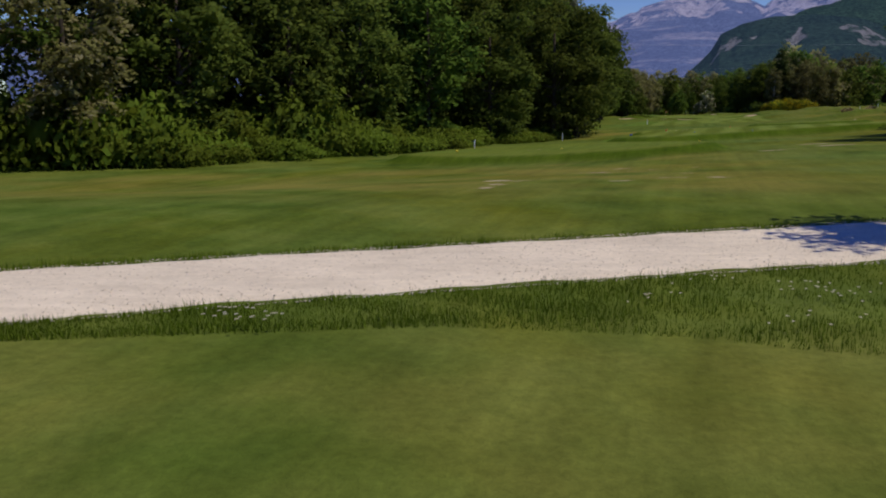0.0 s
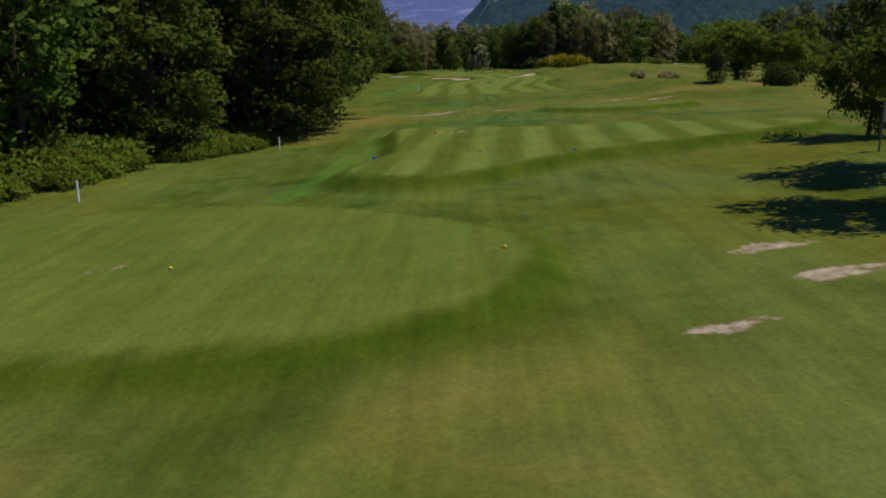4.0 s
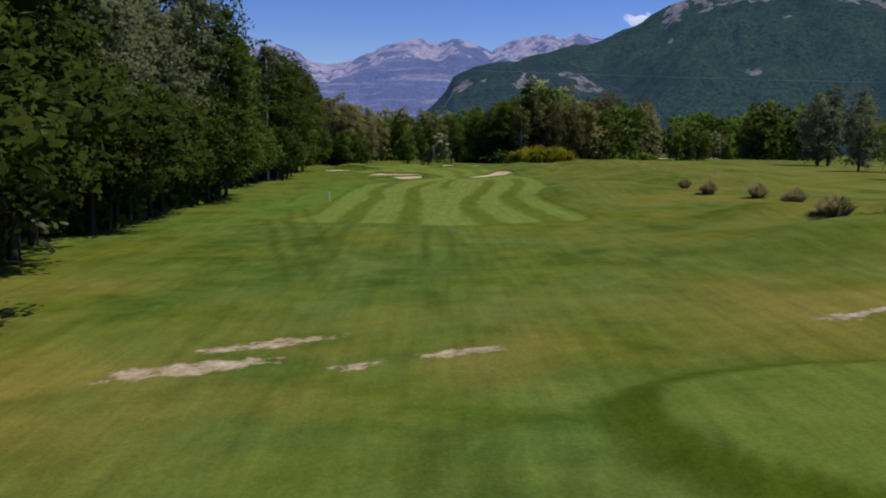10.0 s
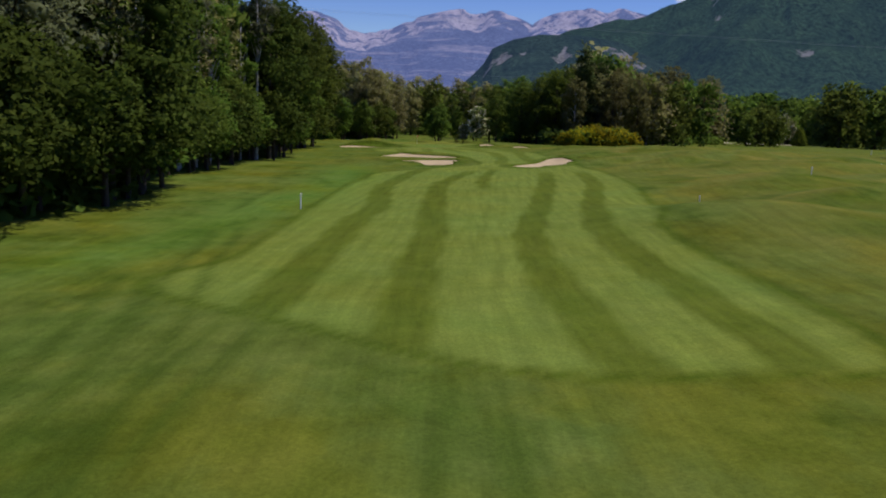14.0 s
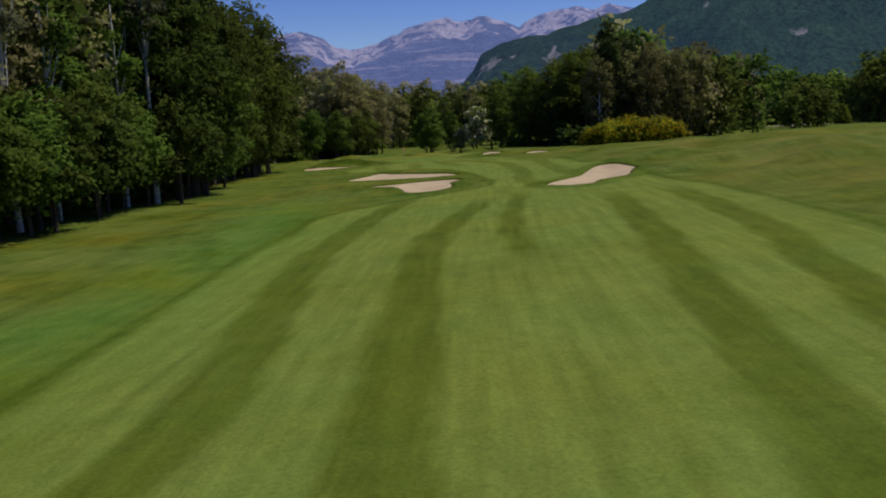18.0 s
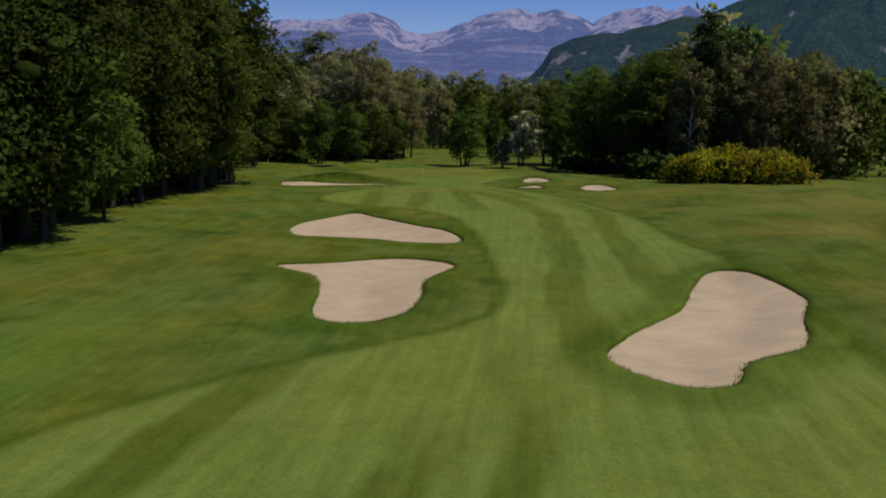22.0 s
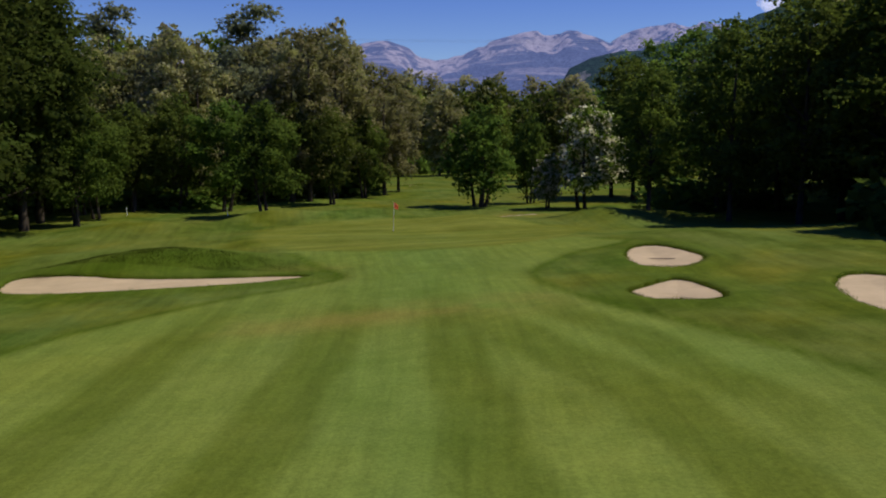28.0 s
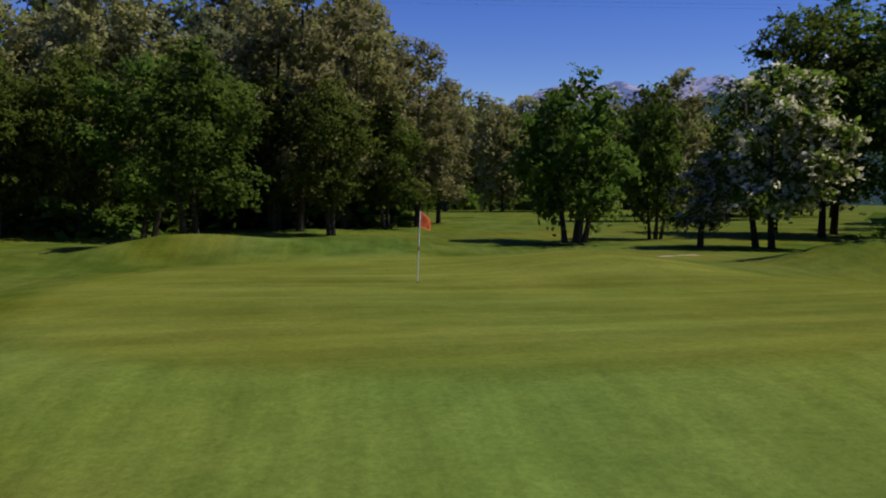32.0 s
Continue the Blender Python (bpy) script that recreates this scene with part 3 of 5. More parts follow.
    for rx, ry, ra, rb in RANK_ROUGH:
        rank = np.maximum(rank, 0.8 * np.exp(-((GX - rx) / ra) ** 2 - ((GY - ry) / rb) ** 2) * (0.7 + 0.3 * np.sin(GX * 1.1 + 0.7 * GY)))
    v["collar"] = np.maximum(v["collar"], rank * (1 - mown))
    bare = np.zeros_like(GX)
    for bx, by, ra, rb in ((1.75, 25.6, 0.55, 0.75), (2.2, 25.2, 0.5, 0.3), (1.45, 22.9, 0.35, 0.5), (1.1, 21.3, 0.35, 0.35), (7.2, 25.6, 0.5, 0.25), (8.5, 25.3, 0.4, 0.4), (5.2, 23.9, 0.5, 0.3), (6.2, 31.8, 1.7, 1.3), (9.5, 32.9, 2.0, 0.55), (7.6, 34.4, 1.0, 0.8), (21.3, 46.8, 1.3, 0.4), (21.0, 44.2, 1.3, 0.4),
                           (17.0, 42.2, 1.0, 0.4), (5.8, 51.7, 1.4, 0.5), (28.8, 109.6, 2.6, 0.8), (31.0, 111.6, 2.2, 0.6), (33.1, 107.9, 0.9, 0.5), (35.9, 107.9, 1.4, 0.5), (47.3, 106.1, 1.6, 0.5), (49.6, 102.6, 2.2, 0.5), (8.5, 29.0, 0.8, 0.4), (102.4, 345.4, 3.0, 1.0)):
        bare = np.maximum(bare, (1.5 if by > 100 or by < 26 or bx > 16 else 0.66) * np.exp(-((GX - bx) / ra) ** 2 - ((GY - by) / rb) ** 2))
    put("bare", bare)
    return v


def lay(ob, x, y):
    for name, values in turf_values(np.asarray(x, float), np.asarray(y, float)).items():
        a = ob.data.attributes.new(name, "FLOAT", "POINT")
        a.data.foreach_set("value", values.astype(np.float32).ravel())


lay(ground, GX, GY)

# ---- gravel track ----
def track_y(x):
    """The middle of the track at x."""
    q = np.clip(x, -14, 14)
    return 10.6 + 0.322 * q - 0.010 * q * q + 0.06 * (x - q)


TRACK_HALF = 1.45
tx = spaced([(-60, 60, 0.4)])
tw = np.linspace(-1, 1, 9)
TX, TW = np.meshgrid(tx, tw)
half = TRACK_HALF + 0.06 * np.sin(TX * 2.1) * TW + 0.06 * np.sin(TX * 5.3 + 2) * TW
TY = track_y(TX) + half * TW
track = new("gravel_track", mesh_from("gravel_track", np.stack([TX, TY, land(TX, TY) + 0.05 - 0.085 * TW ** 10], -1).reshape(-1, 3), strip(len(tw), len(tx)), GRAVEL))
tagged(track, "pale crushed-gravel cart track across the grass", "track", kind="structure")

# ---- bunkers ----
for n, (pts, deep) in BUNKERS.items():
    ring = outline(pts, 96)
    cen = ring.mean(0)
    rs = [1.03, 0.97, 0.88, 0.76, 0.6, 0.42, 0.22]
    vs = []
    for r in rs:
        q = cen + (ring - cen) * r
        d = inside(q[:, 0], q[:, 1], ring)
        z = land(q[:, 0], q[:, 1], False) - 0.06 - 0.6 * deep * smooth(d, 0.0, 2.6) * (0.85 + 0.15 * np.sin(q[:, 0] * 1.7) * np.cos(q[:, 1] * 1.3))
        vs += [(a, b, c) for (a, b), c in zip(q, z)]
    vs.append((cen[0], cen[1], float(land(cen[0:1], cen[1:2], False)[0]) - 0.06 - 0.6 * deep))
    m = len(ring)
    fs = [(k * m + i, k * m + (i + 1) % m, (k + 1) * m + (i + 1) % m, (k + 1) * m + i) for k in range(len(rs) - 1) for i in range(m)]
    fs += [((len(rs) - 1) * m + i, (len(rs) - 1) * m + (i + 1) % m, len(vs) - 1) for i in range(m)]
    ob = new("sand_bunker", mesh_from("sand_bunker", vs, fs, SAND))
    # the grassy lip: a turned-over edge round the sand
    vs = []
    lip = [(1.6, -0.03), (0.9, 0.06), (0.35, 0.09), (0.02, 0.06), (-0.05, -0.06), (-0.06, -0.25)]
    back = np.roll(ring, 1, 0) - np.roll(ring, -1, 0)
    nor = np.stack([-back[:, 1], back[:, 0]], -1)
    nor /= np.linalg.norm(nor, axis=1)[:, None]
    if inside(*(ring[:1] + nor[:1] * 0.3).T, ring)[0] > 0:
        nor = -nor
    wob = 1 + 0.9 * np.sin(np.arange(len(ring)) * 1.9) * np.sin(np.arange(len(ring)) * 0.7)
    for off, up in lip:
        q = ring + nor * off if off > 0.1 else ring + nor * (off - 0.05 * (wob - 1))[:, None]
        z = land(q[:, 0], q[:, 1], False) + up * (1.0 if up < 0 else 1.0)
        vs += [(a, c, e) for (a, c), e in zip(q, z)]
    fs = [(k * m + i, k * m + (i + 1) % m, (k + 1) * m + (i + 1) % m, (k + 1) * m + i) for k in range(len(lip) - 1) for i in range(m)]
    edge_ob = new("bunker_lip", mesh_from("bunker_lip", vs, fs, TURF))
    lay(edge_ob, [q[0] for q in vs], [q[1] for q in vs])
    tagged(edge_ob, "turned-over lip of longer dark-green grass round a bunker", "bunker lip", "lips of the bunkers", "structure")
    tagged(ob, "raked pinkish-beige sand bunker with a grassy lip", "bunker", "bunkers of the hole", "structure")

# ---- trees ----
def cards(rng, pos, out, size, jitter=0.9, slim=0.62):
    """Leaf-shaped cards at pos, turned roughly along out. Returns points and faces."""
    n = len(pos)
    nor = out + rng.normal(0, jitter, (n, 3))
    nor /= np.linalg.norm(nor, axis=1)[:, None] + 1e-9
    t = np.cross(nor, rng.normal(0, 1, (n, 3)))
    t /= np.linalg.norm(t, axis=1)[:, None] + 1e-9
    b = np.cross(nor, t)
    s = (size * rng.uniform(0.6, 1.35, n))[:, None]
    v = np.stack([pos - t * s, pos + b * s * slim + nor * s * 0.12, pos + t * s, pos - b * s * slim + nor * s * 0.12], 1).reshape(-1, 3)
    f = np.arange(4 * n).reshape(n, 4)[:, ::-1]
    return v, f, nor


def crown_mesh(name, rng, lobes, count, size, mats, second=0.0, hollow=0.55, droop=0.5, core=True):
    """A crown: leafy sprays round many lobes, thin within; added inner shells block sight and light so gaps stay dark;
    a share of the sprays is blossom.
    """
    cen = np.array([l[:3] for l in lobes], float)
    rad = np.array([l[3:6] for l in lobes], float)
    w = rad[:, 0] * rad[:, 2]
    each = 6
    wanted = max(8, count // each)
    many = int(wanted * 2.2)
    pick_l = rng.choice(len(lobes), many, p=w / w.sum())
    d = rng.normal(0, 1, (many, 3)) + np.array([0, 0, 0.12])
    d /= np.linalg.norm(d, axis=1)[:, None]
    r = hollow + (1.02 - hollow) * rng.uniform(0, 1, many) ** 0.6 + rng.normal(0, 0.13, many)
    pos = cen[pick_l] + d * rad[pick_l] * r[:, None]
    depth = np.full(many, 9.0)
    for c0, r0 in zip(cen, rad):
        depth = np.minimum(depth, np.linalg.norm((pos - c0) / r0, axis=1))
    keep = np.argsort(-(depth + rng.uniform(0, 0.45, many)))[:wanted]
    pos, d = pos[keep], d[keep]
    # every spray runs outwards and bows down, with leaves on both sides
    run = d * np.array([1, 1, 0.5]) + rng.normal(0, 0.45, (len(pos), 3))
    run /= np.linalg.norm(run, axis=1)[:, None]
    step = size * rng.uniform(0.75, 1.25, len(pos))[:, None]
    at_k, out_k = [], []
    for k in range(each):
        off = run * step * (k - 1.0) + np.array([0, 0, -1.0]) * droop * step * 0.16 * k * k + rng.normal(0, 0.55, pos.shape) * size
        at_k.append(pos + off)
        out_k.append(d * 0.5 + np.array([0, 0, 0.55]))
    allp, allo = np.stack(at_k, 1).reshape(-1, 3), np.stack(out_k, 1).reshape(-1, 3)
    v, f, own = cards(rng, allp, allo, size, 0.75)
    leaves = len(f)
    # leaves of one billow catch the light together
    soft = np.repeat(d, each, 0) + np.array([0, 0, 0.35]) + 0.45 * own
    soft = np.repeat(soft / (np.linalg.norm(soft, axis=1)[:, None] + 1e-9), 4, 0)
    # cores: closed shells added inside the larger lobes, in the leaf material
    cv, cf = [], []
    for c0, r0 in zip(cen, rad) if core else ():
        if r0[0] < np.quantile(rad[:, 0], 0.80):
            continue
        i = len(v) + len(cv)
        for a in range(4):
            for b in range(7):
                e, q = -0.9 + a * 0.6, b * math.tau / 7
                k = 0.62 * rng.uniform(0.7, 1.15)
                cv.append(c0 + r0 * k * np.array((math.cos(q) * math.cos(e * 1.4), math.sin(q) * math.cos(e * 1.4), math.sin(e * 1.4))))
        for a in range(3):
            for b in range(7):
                cf.append((i + a * 7 + b, i + a * 7 + (b + 1) % 7, i + a * 7 + 7 + (b + 1) % 7, i + a * 7 + 7 + b))
    if cv:
        v = np.concatenate([v, np.array(cv)])
        f = np.concatenate([f, np.array(cf)])
        soft = np.concatenate([soft, np.tile((0.0, 0.0, 0.0), (len(cv), 1))])
    me = bpy.data.meshes.new(name)
    me.vertices.add(len(v))
    me.vertices.foreach_set("co", v.astype(np.float32).ravel())
    me.loops.add(f.size)
    me.loops.foreach_set("vertex_index", f.ravel().astype(np.int32))
    me.polygons.add(len(f))
    me.polygons.foreach_set("loop_start", np.arange(0, f.size, 4, dtype=np.int32))
    me.polygons.foreach_set("loop_total", np.full(len(f), 4, np.int32))
    for m in mats:
        me.materials.append(m)
    if second:
        idx = np.zeros(len(f), np.int32)
        idx[:leaves] = np.repeat(rng.uniform(0, 1, len(pos)) < second, each)
        me.polygons.foreach_set("material_index", idx)
    me.polygons.foreach_set("use_smooth", [True] * len(f))
    me.update(calc_edges=True)
    me.normals_split_custom_set_from_vertices(soft.tolist())
    return me


def limb(bm, a, b, ra, rb, sides=7, bend=0.0, rng=None):
    """A tapered, slightly bent limb from a to b."""
    a, b = Vector(a), Vector(b)
    along = (b - a).normalized()
    side = along.orthogonal().normalized()
    other = along.cross(side)
    rings = []
    steps = 4
    off = side * bend
    for k in range(steps + 1):
        t = k / steps
        c = a.lerp(b, t) + off * math.sin(t * math.pi)
        r = ra + (rb - ra) * t
        if k == 0:
            r *= 1.25
        rings.append([bm.verts.new(c + (side * math.cos(q) + other * math.sin(q)) * r) for q in [i * math.tau / sides for i in range(sides)]])
    for lo, hi in zip(rings, rings[1:]):
        for i in range(sides):
            bm.faces.new((lo[i], lo[(i + 1) % sides], hi[(i + 1) % sides], hi[i]))
    bm.faces.new(rings[-1])


def trunk_mesh(name, rng, base, top, r, arms, lobes, mat):
    """Trunks from the base list up, with limbs that reach into the lobes."""
    bm = bmesh.new()
    for (x, y, lean) in base:
        limb(bm, (x, y, -0.4), (x + lean[0], y + lean[1], top), r, r * 0.35, 9, 0.12)
    for k in range(arms):
        l = lobes[(5 * k) % len(lobes)]
        x, y, lean = base[k % len(base)]
        t = min(rng.uniform(0.35, 0.8), 0.75 * l[2] / top)
        a = (x + lean[0] * t, y + lean[1] * t, top * t)
        limb(bm, a, (l[0], l[1], l[2]), r * 0.38, r * 0.08, 5, rng.uniform(-0.4, 0.4))
    me = bpy.data.meshes.new(name)
    bm.to_mesh(me)
    bm.free()
    me.materials.append(mat)
    me.polygons.foreach_set("use_smooth", [True] * len(me.polygons))
    return me


def lobes_in(rng, n, shape, size):
    """Lobes in an envelope, in two sizes: boughs, and billows on the upper side of each. wide(h) is the crown's half width at height share h."""
    z0, z1, wide = shape
    out = []
    boughs = max(8, n // 4)
    for k in range(boughs):
        h = (k + rng.uniform(0, 1)) / boughs
        w = wide(h)
        q = k * 2.4 + rng.uniform(-0.6, 0.6)
        rr = w * rng.uniform(0.30, 0.72)
        big = size * rng.uniform(0.95, 1.6) * (0.5 + 0.5 * w / max(wide(0.5), 0.1))
        c = np.array((rr * math.cos(q), rr * math.sin(q), z0 + (z1 - z0) * h))
        out.append((*c, big * 0.75, big * 0.75, big * 0.55))
        for j in range(4):
            d = rng.normal(0, 1, 3) + np.array((0.7 * math.cos(q), 0.7 * math.sin(q), 0.55))
            d /= np.linalg.norm(d)
            s = big * rng.uniform(0.36, 0.58)
            p = c + d * big * np.array((1, 1, 0.75)) * rng.uniform(0.75, 1.1)
            out.append((*p, s, s, s * 0.75))
    return out


SPECIES = {}


def species(kind, seed, z0, z1, wide, nl, lsize, leaves, card, mats, second=0.0, stems=((0, 0, (0, 0)),), r=0.22, bark=BARK, arms=9, top=0.8, label="", category="tree", hollow=0.55, name="tree", core=True):
    rng = np.random.default_rng(seed)
    lobes = lobes_in(rng, nl, (z0, z1, wide), lsize)
    root = bpy.data.objects.new(name, None)
    SPECIES.setdefault(kind, []).append((root, label, category,
                                         trunk_mesh("trunk", rng, list(stems), z0 + (z1 - z0) * top, r, arms, lobes, bark),
                                         crown_mesh("crown", rng, lobes, leaves, card, mats, second, hollow, 0.5, core)))


def plant(kind, x, y, height=1.0, wide=None, turn=None, group="", rng=random, dz=0.0):
    """One tree of a kind, at its place on the ground, scaled."""
    root, label, category, trunk, crown = rng.choice(SPECIES[kind])
    ob = new(root.name, None)
    ob.empty_display_size = 0.5
    part("trunk", trunk, None, ob)
    part("crown", crown, None, ob)
    w = height if wide is None else wide
    ob.matrix_basis = pose(x, y, at(x, y) + dz, 0, 0, rng.uniform(0, 360) if turn is None else turn) @ Matrix.Diagonal((w, w, height, 1))
    return tagged(ob, label, category, group)


def egg(w, lo=0.35):
    return lambda h: w * (math.sin(math.pi * min(1, max(0.02, 0.12 + 0.86 * h))) ** 0.7)


DARK_LABEL, ASH_LABEL = "tall dark-green broadleaf tree at the wood's edge", "tall fresh-green broadleaf tree in the wood"
for s in (1, 2, 3):
    species("oak", s, 1.2, 16.0, egg(5.4), 80, 1.25, 5400, 0.26, [OAK], r=0.28, arms=14, label=DARK_LABEL, name="oak_tree")
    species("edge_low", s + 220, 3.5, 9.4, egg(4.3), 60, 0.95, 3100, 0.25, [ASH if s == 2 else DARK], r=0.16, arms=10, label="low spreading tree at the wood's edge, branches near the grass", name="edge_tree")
    species("edge_dark", s + 230, 3.0, 10.6, egg(5.0), 80, 1.0, 6500, 0.19, [DARK], r=0.18, arms=10, label="low dark-green tree at the wood's edge, crown over the grass", name="edge_tree")
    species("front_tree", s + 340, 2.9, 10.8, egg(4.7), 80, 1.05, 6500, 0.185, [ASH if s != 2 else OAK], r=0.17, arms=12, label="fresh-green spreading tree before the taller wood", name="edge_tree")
    species("spread_oak", s + 240, 3.9, 14.5, egg(6.6), 90, 1.15, 8500, 0.205, [DARK], r=0.27, arms=16, label="dark spreading tree whose crown overhangs the grass", name="spreading_oak_tree")
    species("edge_oak", s + 200, 2.8, 16.5, egg(5.2), 80, 1.2, 3300, 0.34, [DARK], r=0.27, arms=14, label=DARK_LABEL, name="oak_tree")
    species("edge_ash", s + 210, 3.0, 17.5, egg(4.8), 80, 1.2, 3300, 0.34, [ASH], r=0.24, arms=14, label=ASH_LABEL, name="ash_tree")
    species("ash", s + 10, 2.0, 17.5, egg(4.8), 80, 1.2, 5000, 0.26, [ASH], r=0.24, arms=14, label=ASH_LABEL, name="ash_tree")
for s in (1, 2, 3):
    species("wall_oak", s + 300, 3.4, 25.5, egg(7.4), 150, 1.75, 11000, 0.225, [OAK if s == 1 else DARK], r=0.34, arms=20, label="very tall dense broadleaf tree overhanging the grass", name="oak_tree")
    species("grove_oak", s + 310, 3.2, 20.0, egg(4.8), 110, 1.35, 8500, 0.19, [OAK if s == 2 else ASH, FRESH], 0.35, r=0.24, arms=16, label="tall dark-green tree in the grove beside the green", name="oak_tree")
for s in (1, 2):
    species("tall_willow", s + 320, 8.0, 26.5, egg(5.8), 130, 1.3, 9500, 0.20, [GREY], r=0.30, arms=18, label="tall grey-green leafy tree in the wood", name="willow_tree", hollow=0.35)
    species("round_tree", s + 330, 2.6, 11.2, egg(3.7), 70, 1.0, 7000, 0.155, [ASH if s == 1 else OAK], r=0.17, stems=((0, 0, (0.5, 0.1)), (0.5, 0.2, (1.1, 0.2))), arms=12, top=0.6, label="rounded dark-green tree behind the green, bare stems below", name="small_tree")
    species("olive_tree", s + 360, 1.8, 17.5, egg(4.4), 90, 1.1, 5500, 0.21, [OLIVE], r=0.2, bark=BIRCH if s == 1 else BARK, arms=14, label="tall olive-green tree with slim stems in the grove", name="olive_green_tree", hollow=0.35)
    species("near_oak", s + 250, 1.2, 16.0, egg(5.4), 80, 1.25, 9000, 0.175, [OAK], r=0.28, arms=14, label=DARK_LABEL, name="oak_tree")
    species("near_dark", s + 270, 3.0, 17.0, egg(5.2), 80, 1.2, 7200, 0.20, [DARK], r=0.28, arms=14, label=DARK_LABEL, name="oak_tree")
    species("far_oak", s + 100, 0.8, 16.0, egg(5.4), 60, 1.45, 1250, 0.56, [OAK], r=0.28, label=DARK_LABEL, name="oak_tree")
    species("far_ash", s + 110, 1.0, 17.5, egg(4.6), 60, 1.4, 1250, 0.54, [FRESH if s == 1 else ASH], r=0.24, label=ASH_LABEL, name="ash_tree")
    species("robinia", s + 30, 2.6, 17.0, egg(5.0), 90, 1.0, 7200, 0.175, [ROBINIA, FLOWER], 0.34, r=0.24, arms=12, label="robinia tree with hanging cream blossom", name="robinia_tree")
    species("far_robinia", s + 130, 1.2, 17.0, egg(4.8), 60, 1.4, 1250, 0.54, [ROBINIA, FLOWER], 0.34, r=0.24, label="robinia tree with hanging cream blossom", name="robinia_tree")
    species("mid_ash", s + 280, 1.6, 17.0, egg(4.8), 70, 1.25, 2700, 0.34, [FRESH if s == 1 else OAK], r=0.24, label=ASH_LABEL, name="ash_tree")
    species("mid_robinia", s + 290, 1.6, 17.0, egg(4.8), 70, 1.25, 2700, 0.33, [ROBINIA, FLOWER], 0.3, r=0.24, label="robinia tree with hanging cream blossom", name="robinia_tree")
    species("poplar", s + 20, 2.0, 23.0, lambda h: 2.2 * (1 - 0.7 * h) ** 0.5 + 0.2, 40, 1.15, 4600, 0.24, [GREY], r=0.3, arms=14, label="tall grey-green poplar with a thin crown", name="poplar_tree", hollow=0.3)
    species("willow", s + 40, 1.0, 16.0, egg(4.6), 80, 1.1, 4200, 0.235, [GREY], r=0.24, arms=14, label="grey-green leafy tree in the wood", name="willow_tree", hollow=0.4)
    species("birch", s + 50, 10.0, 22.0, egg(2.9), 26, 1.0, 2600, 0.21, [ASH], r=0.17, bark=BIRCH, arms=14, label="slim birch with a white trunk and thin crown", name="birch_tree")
    species("tall_birch", s + 350, 17.5, 27.0, egg(3.4), 40, 1.0, 4200, 0.19, [GREY], r=0.27, bark=BIRCH, arms=10, top=0.62, label="tall birch whose white trunk shows above the low trees", name="birch_tree", hollow=0.3)
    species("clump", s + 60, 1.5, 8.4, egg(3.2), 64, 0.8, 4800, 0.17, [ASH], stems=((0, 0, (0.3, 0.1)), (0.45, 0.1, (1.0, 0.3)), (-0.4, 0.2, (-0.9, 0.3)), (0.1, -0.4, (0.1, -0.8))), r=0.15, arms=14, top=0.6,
            label="fresh-green rounded tree on several dark stems", name="small_tree")
species("spruce", 71, 0.4, 17.0, lambda h: 3.1 * (1 - h) ** 0.5 + 0.08, 130, 0.66, 9500, 0.19, [NEEDLE], r=0.25, top=0.95, label="dark conical spruce among broadleaf trees", name="spruce_tree", hollow=0.3)
species("hawthorn", 72, 1.9, 9.0, egg(3.0), 56, 0.75, 7500, 0.15, [FRESH, WHITE], 0.42, stems=((0, 0, (0.4, 0)), (0.9, 0.2, (1.2, 0.2))), r=0.15, label="small tree with white blossom hanging from its branches", name="blossom_tree")
species("garden", 73, 1.7, 8.0, egg(4.2), 60, 1.1, 9000, 0.15, [SHRUB], r=0.16, label="spreading fresh-green tree beside a clipped column", name="spreading_tree")
species("white_trunk", 75, 3.4, 9.6, egg(3.2), 40, 1.1, 6000, 0.16, [ASH], r=0.26, bark=BIRCH, label="leafy tree with a thick pale trunk beside the tee", name="pale_trunk_tree")
species("white_stem", 74, 2.6, 9.6, egg(3.8), 34, 1.25, 9000, 0.15, [ASH], r=0.19, stems=((0, 0, (0.2, 0.1)), (0.25, 0.1, (1.3, 0.2)), (-0.2, 0.1, (-1.1, 0.1))), label="leafy tree with a dark forked trunk beside the tee", name="small_leafy_tree")


def bush_kind(kind, seed, wide, high, n, leaves, card, mats, second, label, category, name):
    rng = np.random.default_rng(seed)
    lobes = []
    for k in range(n):
        q, rr = rng.uniform(0, math.tau), wide * math.sqrt(rng.uniform(0, 1)) * 0.75
        s = rng.uniform(0.3, 0.5) * high
        lobes.append((rr * math.cos(q), rr * math.sin(q), max(0.25 * high, rng.uniform(0.25, 0.75) * high * (1 - 0.4 * rr / wide)), s, s, s * 0.8))
    bm = bmesh.new()
    for k in range(6):
        l = lobes[k % len(lobes)]
        limb(bm, (0.15 * l[0], 0.15 * l[1], -0.2), (l[0], l[1], l[2]), 0.05, 0.015, 5, 0.1)
    me = bpy.data.meshes.new("stem")
    bm.to_mesh(me)
    bm.free()
    me.materials.append(BARK)
    SPECIES.setdefault(kind, []).append((bpy.data.objects.new(name, None), label, category, me, crown_mesh("crown", rng, lobes, leaves, card, mats, second, 0.5)))


